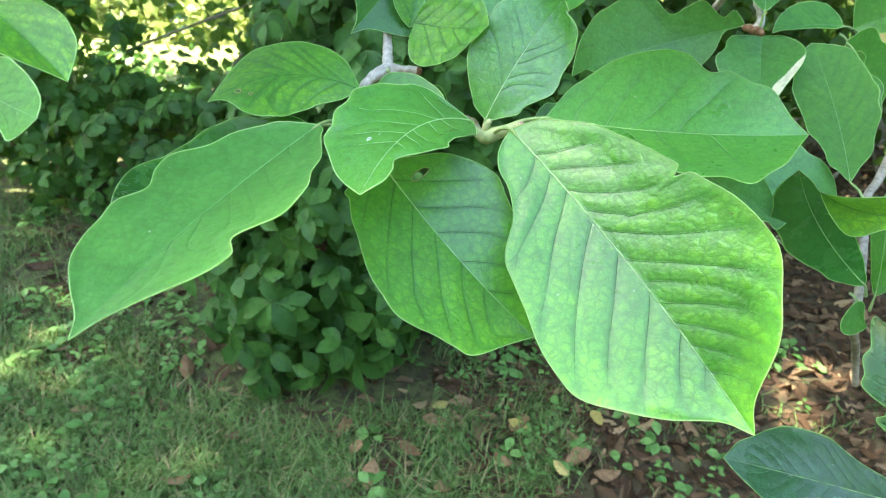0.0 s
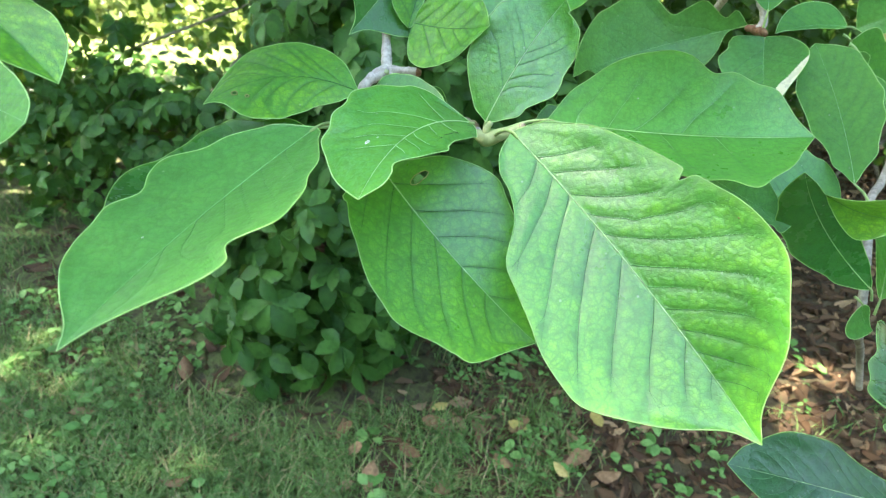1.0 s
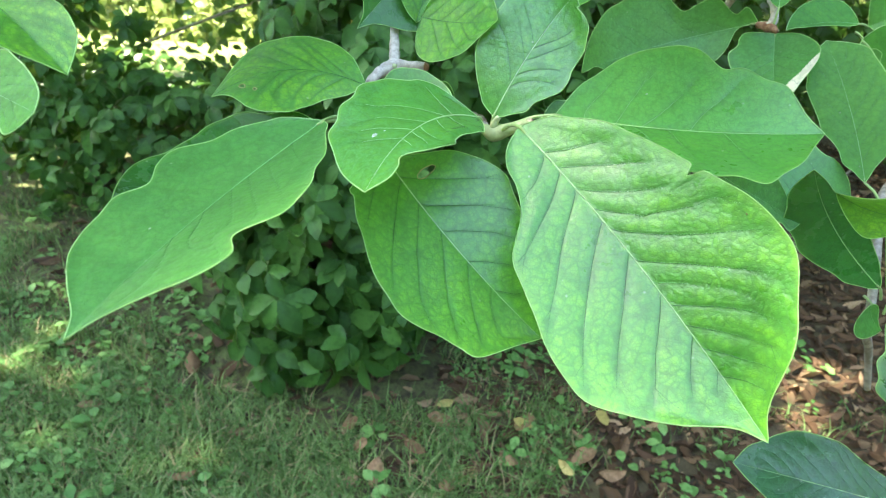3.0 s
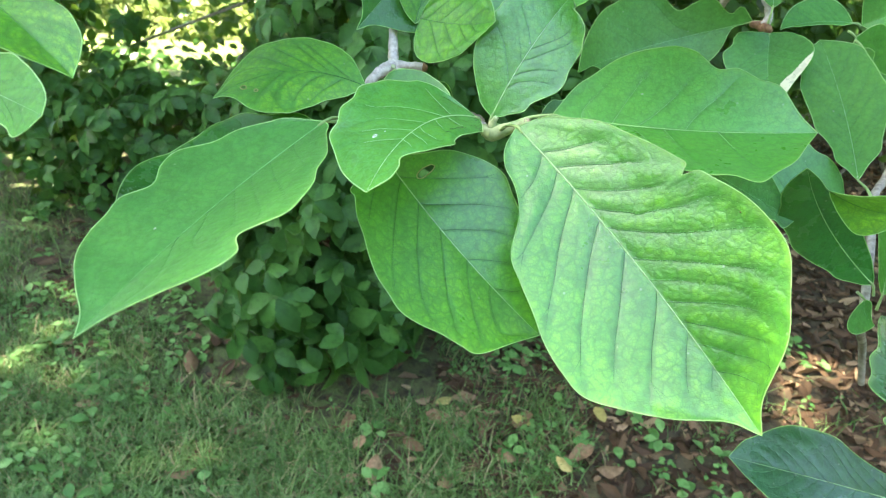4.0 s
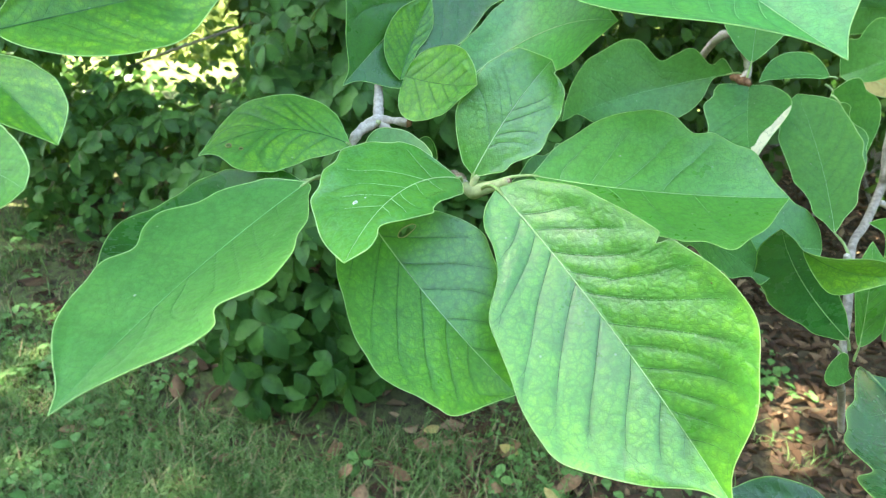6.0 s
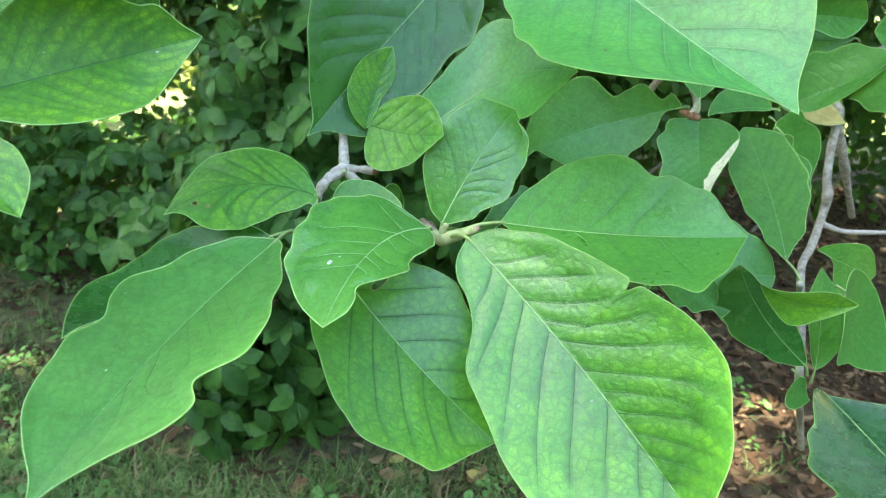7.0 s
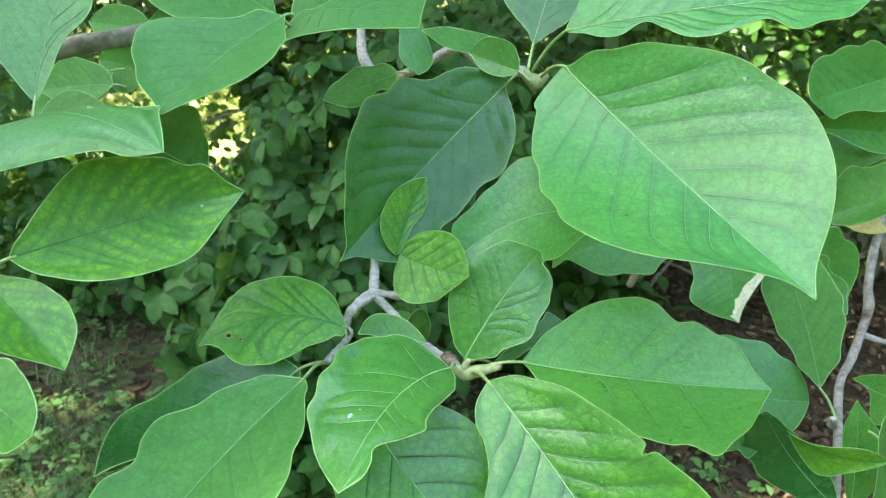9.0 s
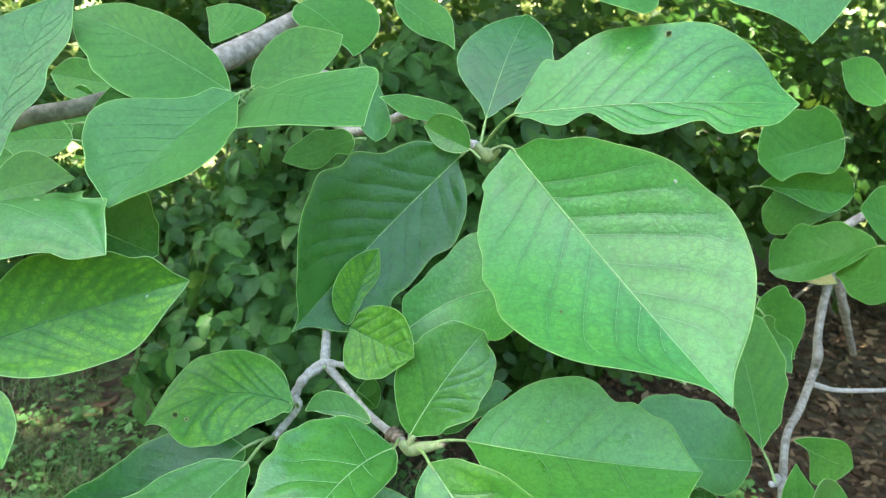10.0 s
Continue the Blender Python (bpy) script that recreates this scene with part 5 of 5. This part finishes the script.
    n = (d * 0.7 + Vector((0, -0.35, 0.75)) + Vector((rng.gauss(0, 0.5), rng.gauss(0, 0.5), rng.gauss(0, 0.4)))).normalized()
    y = Vector((rng.gauss(0, 0.7), -0.3, -0.6 + rng.gauss(0, 0.5)))
    y = (y - n * y.dot(n)).normalized()
    x = y.cross(n)
    m = Matrix((x, y, n)).transposed().to_4x4()
    m.translation = p
    return m @ Matrix.Scale(rng.uniform(0.62, 1.12), 4)


def shrub(name, label, clumps, single, material="shrub", stems=8, shapes=None, piece="compound_leaf"):
    """A shrub of hands of leaves: those on its near side are parts of their own, the rest is one mass."""
    thing = tagged(new(name), label, "shrub")
    meshes, shapes = [], shapes or WHORLS
    for vs, fs in shapes:
        me = bpy.data.meshes.new(piece)
        me.from_pydata([tuple(v) for v in vs], [], fs)
        me.polygons.foreach_set("use_smooth", np.ones(len(me.polygons), dtype=bool))
        me.materials.append(MAT[material])
        meshes.append(me)
    spots = []
    for count, centre, radius in clumps:
        spots += clump_points(count, centre, radius)
    spots.sort(key=lambda s: s[0].y)
    rest = []
    for i, (p, d) in enumerate(spots):
        m = facing(p, d)
        if i < single:
            ob = new(piece, rng.choice(meshes))
            ob.parent, ob.matrix_basis = thing, m
        else:
            vs, fs = rng.choice(shapes)
            rest.append((turned(vs, m), fs))
    if rest:
        vs, fs = join(rest)
        tagged(mesh_object("foliage", vs, fs, material, thing), kind="stuff")
    for k in range(stems):
        p, d = rng.choice(spots)
        count, centre, radius = rng.choice(clumps)
        foot = Vector((centre[0] + rng.uniform(-0.5, 0.5) * radius[0], centre[1] + rng.uniform(-0.2, 0.5) * radius[1], -0.02))
        line = smooth_line([foot, foot.lerp(p, 0.4) + Vector((rng.uniform(-0.1, 0.1), 0.1, 0.15)), p], 6)
        vs, fs = tube(line, list(np.linspace(0.011, 0.003, len(line))), 6)
        mesh_object("stem", vs, fs, "branch", thing)
    return thing


shrub("leafy_shrub", "dark green shrub with toothed leaves reaching down to the soil",
      [(560, (-0.33, 1.72, 0.42), (0.38, 0.40, 0.46)), (620, (-0.06, 2.05, 0.85), (0.55, 0.45, 0.50))], 300)
shrub("leafy_shrub", "dark green hedge shrub with toothed leaves beside the lawn",
      [(230, (-1.35, 2.75, 0.26), (0.75, 0.5, 0.36)), (190, (-1.85, 2.85, 0.62), (0.5, 0.4, 0.50)), (220, (-2.5, 3.1, 0.8), (0.9, 0.5, 0.85)), (190, (-0.75, 2.6, 0.30), (0.5, 0.4, 0.38))], 120, stems=0)
shrub("leafy_shrub", "dark green shrub in deep shade behind the magnolia",
      [(480, (0.45, 2.75, 0.95), (0.8, 0.5, 0.62)), (400, (1.5, 3.3, 1.0), (0.9, 0.6, 0.62)), (320, (2.6, 3.4, 0.95), (0.9, 0.6, 0.8)), (300, (0.1, 3.0, 0.5), (0.7, 0.4, 0.45)), (220, (0.45, 2.4, 0.30), (0.42, 0.3, 0.32))], 90, "hedge", 14, SPRIGS, "leafy_shoot")
shrub("tall_hedge", "tall loose hedge of dark green leaves with bright gaps",
      [(210 if z > 1 else 250 if x > -1 or x < -3 else 90, (x, 4.2 + 0.3 * math.sin(3 * x), z), (0.85, 0.45, 0.75)) for x in (-3.6, -2.4, -1.2, 0.0, 1.2, 2.4, 3.6) for z in (0.75, 1.75)]
      + [(240, (-1.5, 4.0, 1.28), (0.75, 0.35, 0.34)), (240, (-0.85, 3.9, 0.98), (0.55, 0.30, 0.40))] + [(120, (x, 3.7, 0.20), (0.6, 0.35, 0.30)) for x in (-2.8, -2.2, -1.6, -1.0, -0.4)], 60, "hedge", 10, SPRIGS, "leafy_shoot")

# ---- woodland and sunlit growth beyond ----
def wood(name, label, clumps, leaf=60, material="far_shrub", size=1.0):
    """A mass of trees and bushes: clumps of large leaves, each given by its place and size."""
    pieces = []
    vs, fs = leaflet(0.16, 0.11, 3, 0.2, 0.3, 3)
    for x, y, z, r in clumps:
        for _ in range(leaf):
            d = Vector((rng.gauss(0, 1), rng.gauss(0, 1), rng.gauss(0, 1))).normalized()
            m = pose(x + d.x * r, y + d.y * r, max(0.1, z + d.z * r), rng.uniform(-80, 80), rng.uniform(-80, 80), rng.uniform(0, 360)) @ Matrix.Scale(size * rng.uniform(1.2, 2.6), 4)
            pieces.append((turned(vs, m), fs))
    vs, fs = join(pieces)
    return tagged(mesh_object(name, vs, fs, material), label, "trees", kind="stuff")


wood("woodland", "sunlit green trees and bushes far behind the shrubs",
     [(rng.uniform(-16, 16), rng.uniform(9, 16), rng.uniform(0.3, 6.0), rng.uniform(0.8, 2.0)) for _ in range(330)])
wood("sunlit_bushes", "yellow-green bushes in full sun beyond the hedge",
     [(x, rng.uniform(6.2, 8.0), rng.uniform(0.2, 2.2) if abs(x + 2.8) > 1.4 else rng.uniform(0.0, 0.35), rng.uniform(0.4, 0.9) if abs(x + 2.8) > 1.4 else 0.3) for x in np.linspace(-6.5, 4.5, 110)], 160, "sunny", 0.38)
# unseen growth added all round to cut off the low sky
around = []
while len(around) < 340:
    a, r = rng.uniform(0, 2 * math.pi), rng.uniform(4.5, 7.5)
    x, y = r * math.cos(a), 0.5 + r * math.sin(a)
    if y < 3.2:
        around.append((x, y, rng.uniform(0.2, 3.2), rng.uniform(0.6, 1.3)))
wood("thicket", "unseen green trees and bushes added around the lawn to cut low sky light", around, 45)

shade_rng = random.Random(23)
# gaps cut in added crowns: place the sun reaches, width, how much is missing
THIN = [((-1.30, 1.00, 0.0), 0.55, 0.5), ((0.24, 0.33, 1.165), 0.02, 0.85), ((0.12, 0.20, 1.12), 0.13, 0.95), ((1.12, 1.50, 0.0), 0.09, 0.94), ((1.34, 1.75, 0.0), 0.08, 0.94), ((2.2, 3.1, 0.0), 0.35, 0.8), ((0.33, 0.42, 1.09), 0.05, 0.6), ((0.125, 0.226, 1.139), 0.07, 0.97), ((0.36, 0.44, 1.10), 0.01, 0.8)]


def thin_here(p):
    chance = shade_rng.random()
    for place, width, missing in THIN:
        d = p - Vector(place)
        if chance < missing and (d - SUN_DIR * d.dot(SUN_DIR)).length < width + 0.06:
            return True
    return False


# ---- unseen crown and trunk added to the magnolia, to dim the shrubs ----
def crown():
    pieces = []
    shape = leaflet(0.15, 0.085, 1, 0.2, 0.2, 4)
    for _ in range(640):
        cx, cy, cz = shade_rng.uniform(-3.2, 3.4), shade_rng.uniform(1.4, 4.8), shade_rng.uniform(2.3, 3.4)
        for _ in range(13):
            m = pose(cx + shade_rng.gauss(0, 0.17), cy + shade_rng.gauss(0, 0.17), cz + shade_rng.gauss(0, 0.1), shade_rng.gauss(0, 25), shade_rng.gauss(0, 25), shade_rng.uniform(0, 360))
            if thin_here(m.translation):
                continue
            pieces.append((turned(shape[0], m), shape[1]))
    vs, fs = join(pieces)
    tagged(mesh_object("crown", vs, fs, "far_shrub", magnolia), kind="stuff")
    line = smooth_line([(1.9, 1.0, -0.05), (1.88, 1.05, 1.0), (1.8, 1.3, 2.0), (1.3, 2.0, 3.0)], 6)
    vs, fs = tube(line, list(np.linspace(0.09, 0.03, len(line))), 12)
    mesh_object("trunk", vs, fs, "branch", magnolia)


crown()

# ---- unseen tall tree added behind the eye; its crown shades the place ----
def shade_tree():
    tree = tagged(new("unseen_shade_tree"), "unseen tall tree added to shade the branch and lawn", "tree")
    pieces = []
    shape = leaflet(0.20, 0.14, 1, 0.2, 0.2, 3)
    mid = SUN_DIR * 10.0 + Vector((0.1, 1.2, 0.6))
    right = SUN_DIR.cross(Vector((0, 0, 1))).normalized()
    up = right.cross(SUN_DIR)
    masses = []
    for _ in range(560):
        a, r = shade_rng.uniform(0, 2 * math.pi), math.sqrt(shade_rng.random())
        c = mid + right * (2.3 * r * math.cos(a)) + up * (2.1 * r * math.sin(a)) + SUN_DIR * shade_rng.uniform(-1.2, 1.2)
        masses.append(c)
    # extra boughs set in the sun's way to keep these places shaded
    for place in ((0.14, 0.33, 1.29), (-0.15, 0.40, 1.35), (0.02, 0.30, 1.20), (-0.05, 0.24, 1.18), (0.10, 0.38, 1.33), (0.09, 0.43, 1.34), (0.15, 0.42, 1.35), (0.1, 1.25, 0.0), (0.4, 1.2, 0.0), (-0.29, 1.38, 0.0), (-0.14, 0.26, 1.24), (-0.13, 0.22, 1.23)):
        masses += [Vector(place) + SUN_DIR * s for s in (9.2, 9.8, 10.4, 11.0)]
    for c in masses:
        for _ in range(14):
            m = pose(c.x + shade_rng.gauss(0, 0.22), c.y + shade_rng.gauss(0, 0.22), c.z + shade_rng.gauss(0, 0.22), shade_rng.gauss(0, 40), shade_rng.gauss(0, 40), shade_rng.uniform(0, 360))
            if thin_here(m.translation):
                continue
            pieces.append((turned(shape[0], m), shape[1]))
    vs, fs = join(pieces)
    tagged(mesh_object("crown", vs, fs, "far_shrub", tree), kind="stuff")
    line = smooth_line([(mid.x, mid.y - 0.4, -0.1), (mid.x + 0.1, mid.y - 0.3, 3.0), (mid.x, mid.y, 6.0), (mid.x, mid.y, 8.5)], 6)
    vs, fs = tube(line, list(np.linspace(0.22, 0.05, len(line))), 14)
    mesh_object("trunk", vs, fs, "branch", tree)


shade_tree()


def low_boughs():
    """Unseen lower boughs added to the magnolia, over the litter, to keep it dim."""
    own = random.Random(31)
    pieces = []
    shape = leaflet(0.15, 0.085, 1, 0.2, 0.2, 4)
    for _ in range(80):
        c = Vector((own.uniform(-0.2, 2.3), own.uniform(0.85, 1.7), own.uniform(2.0, 2.8)))
        for _ in range(13):
            m = pose(c.x + own.gauss(0, 0.17), c.y + own.gauss(0, 0.17), c.z + own.gauss(0, 0.1), own.gauss(0, 25), own.gauss(0, 25), own.uniform(0, 360))
            pieces.append((turned(shape[0], m), shape[1]))
    vs, fs = join(pieces)
    tagged(mesh_object("bough_foliage", vs, fs, "far_shrub", magnolia), kind="stuff")


low_boughs()


# ---- grass, weeds and fallen leaves ----
def on_lawn(x, y):
    """How grassy the ground is, from 0 to 1."""
    a = noise.noise((x * 1.4, y * 1.4, 2.0)) * 0.6 + noise.noise((x * 5, y * 5, 7.0)) * 0.8
    g = 0.60 - 0.36 * max(-1, min(1.6, x + 0.15)) - 0.35 * max(0, y - 1.9)
    g -= 0.5 * max(0.0, min(1.0, (y - 1.45) / 0.3))
    g -= 0.45 * max(0.0, 1 - math.hypot((x + 0.95) / 0.5, (y - 2.0) / 0.45))
    g += 0.22 * max(0.0, min(1.0, (1.5 - y) / 0.3)) * max(0.0, min(1.0, (0.1 - x) / 0.3))
    if -0.75 < x < -0.15 and 1.45 < y < 2.4:
        g -= 0.5
    return max(0.0, min(1.0, g + a))


def grass(count, name, material, label):
    verts, faces = [], []
    made = 0
    while made < count:
        x, y = rng.uniform(-4.0, 2.2), rng.uniform(-1.5, 3.2)
        near = max(0.0, 1.0 - 0.75 * max(0.0, abs(x + 0.35) - 1.5, abs(y - 1.75) - 0.9))
        if rng.random() > near * on_lawn(x, y) ** 2.4:
            continue
        made += 1
        h, w = rng.uniform(0.022, 0.085), rng.uniform(0.0010, 0.0024)
        a = rng.uniform(0, 6.283)
        lean = rng.uniform(0.2, 1.3) * h
        z = ground_height(x, y) - 0.003
        dx, dy = math.cos(a), math.sin(a)
        k = len(verts)
        for t, ww in ((0, 1.0), (0.5, 0.85), (0.85, 0.5)):
            cx, cy, cz = x + dx * lean * t * t, y + dy * lean * t * t, z + h * t * (1 - 0.25 * t)
            verts += [(cx - dy * w * ww, cy + dx * w * ww, cz), (cx + dy * w * ww, cy - dx * w * ww, cz)]
        verts.append((x + dx * lean * 1.1, y + dy * lean * 1.1, z + h * 0.8))
        faces += [(k, k + 1, k + 3, k + 2), (k + 2, k + 3, k + 5, k + 4), (k + 4, k + 5, k + 6)]
    tagged(mesh_object(name, verts, faces, material), label, "grass", kind="stuff")


grass(75000, "grass", "grass", "thin patchy green lawn grass")
grass(9000, "dry_grass", "straw", "dead straw-coloured blades among the lawn grass")


def dry_leaf(size):
    """A curled, toothless fallen leaf."""
    vs, fs = [], []
    curl, bend = rng.uniform(-1.6, 1.6), rng.uniform(-0.9, 0.9)
    long, wide = 6, 3
    for i in range(long + 1):
        t = i / long
        w = size * 0.48 * math.sin(math.pi * min(0.985, t * 0.97 + 0.015)) ** 0.8 * (1 + 0.12 * math.sin(9 * t + curl))
        for j in range(wide + 1):
            x = (j / wide - 0.5) * 2
            vs.append((x * w / 2 * math.cos(curl * 0.4), (t - 0.5) * size, size * (0.16 * curl * x * x * (w / size) * 2 + 0.25 * bend * (t - 0.5) ** 2 * 2 + 0.02 * math.sin(13 * t + 5 * x))))
    for i in range(long):
        for j in range(wide):
            a = i * (wide + 1) + j
            fs.append((a, a + 1, a + wide + 2, a + wide + 1))
    vs = np.array(vs)
    vs[:, 2] -= vs[:, 2].min()
    return vs, fs


DRY = [dry_leaf(0.07) for _ in range(14)]


def litter():
    meshes = []
    for vs, fs in DRY:
        me = bpy.data.meshes.new("fallen_leaf")
        me.from_pydata([tuple(v) for v in vs], [], fs)
        me.polygons.foreach_set("use_smooth", np.ones(len(me.polygons), dtype=bool))
        me.materials.append(MAT["dry"])
        meshes.append(me)
    rest, made = [], 0
    while made < 16000:
        x, y = rng.uniform(-1.6, 3.0), rng.uniform(0.9, 4.0)
        want = 0.21 + 0.32 * max(0, min(1, (x + 0.25) * 1.1)) + (0.10 if y > 1.7 and x > -0.2 else 0) + (0.45 if 0.05 < x < 1.8 and y < 2.5 else 0)
        if rng.random() > want:
            continue
        made += 1
        m = pose(x, y, ground_height(x, y) + rng.uniform(-0.002, 0.012), rng.gauss(0, 16), rng.gauss(0, 16), rng.uniform(0, 360)) @ Matrix.Scale(rng.choice((0.25, 0.35, 0.45, 0.55, 0.7, 0.95)) * rng.uniform(0.85, 1.15), 4)
        if made <= 290 and y < 2.0:
            ob = new("fallen_leaf", rng.choice(meshes))
            ob.matrix_basis = m
            tagged(ob, "dry curled brown fallen leaf lying on the ground", "leaf", "fallen leaves")
        else:
            vs, fs = rng.choice(DRY)
            rest.append((turned(vs, m), fs))
    vs, fs = join(rest)
    tagged(mesh_object("leaf_litter", vs, fs, "dry"), "brown dry leaf litter under the shrubs", "leaf litter", kind="stuff")
    # larger ones that lie on top of the grass
    for k, (x, y) in enumerate(LARGE):
        vs, fs = dry_leaf(rng.uniform(0.065, 0.090))
        ob = mesh_object("fallen_leaf", vs * np.array([1.25, 1.0, 0.8]), fs, "tan")
        ob.matrix_basis = pose(x, y, ground_height(x, y) + 0.028, rng.gauss(0, 14), rng.gauss(0, 14), 77 * k)
        tagged(ob, "large curled tan fallen leaf lying on the grass", "leaf", "fallen leaves")
    for x, y, turn in YELLOW:
        vs, fs = dry_leaf(0.055)
        vs[:, 0] *= 1.35
        vs[:, 2] *= 0.4
        ob = mesh_object("fallen_leaf", vs, fs, "yellow")
        ob.matrix_basis = pose(x, y, ground_height(x, y) + 0.034, 8, -6, turn)
        tagged(ob, "flat yellow fallen leaf lying on brown litter", "leaf", "yellow fallen leaves")


LARGE = [(0.04, 1.13), (0.01, 1.36), (0.24, 1.37), (-0.05, 1.25), (0.38, 1.24), (0.19, 1.22), (-0.60, 1.11), (-0.14, 1.16), (-0.19, 1.25), (-0.23, 1.32), (-0.83, 1.41), (-0.94, 1.33), (-0.74, 1.53), (0.44, 1.18)]
YELLOW = [(0.235, 1.36, 70), (0.455, 1.40, 20), (0.02, 1.42, 130), (0.33, 1.19, 40)]
litter()


def weeds(count):
    pieces = []
    made = 0
    while made < count:
        x, y = rng.uniform(-1.8, 1.2), rng.uniform(0.9, 2.5)
        patch = noise.noise((x * 2.6, y * 2.6, 12.0)) + (0.55 if x < -0.70 and y < 1.9 else 0.0)
        if rng.random() > max(0.06, 0.25 + 1.6 * patch):
            continue
        made += 1
        z = ground_height(x, y)
        size = rng.choice((0.009, 0.012, 0.016, 0.022, 0.034))
        for k in range(rng.choice((3, 4, 6))):
            vs, fs = leaflet(size * rng.uniform(0.8, 1.3), size * 0.8, 2, 0.2, 0.3, 4)
            pieces.append((turned(vs, pose(x, y, z + rng.uniform(0.010, 0.045), rng.uniform(-10, 40), rng.uniform(-20, 20), k * 100 + rng.uniform(0, 60)) @ pose(0, size * 0.3, 0)), fs))
    vs, fs = join(pieces)
    tagged(mesh_object("ground_weeds", vs, fs, "weed"), "small round-leaved green weeds among the grass", "weeds", kind="stuff")


weeds(900)
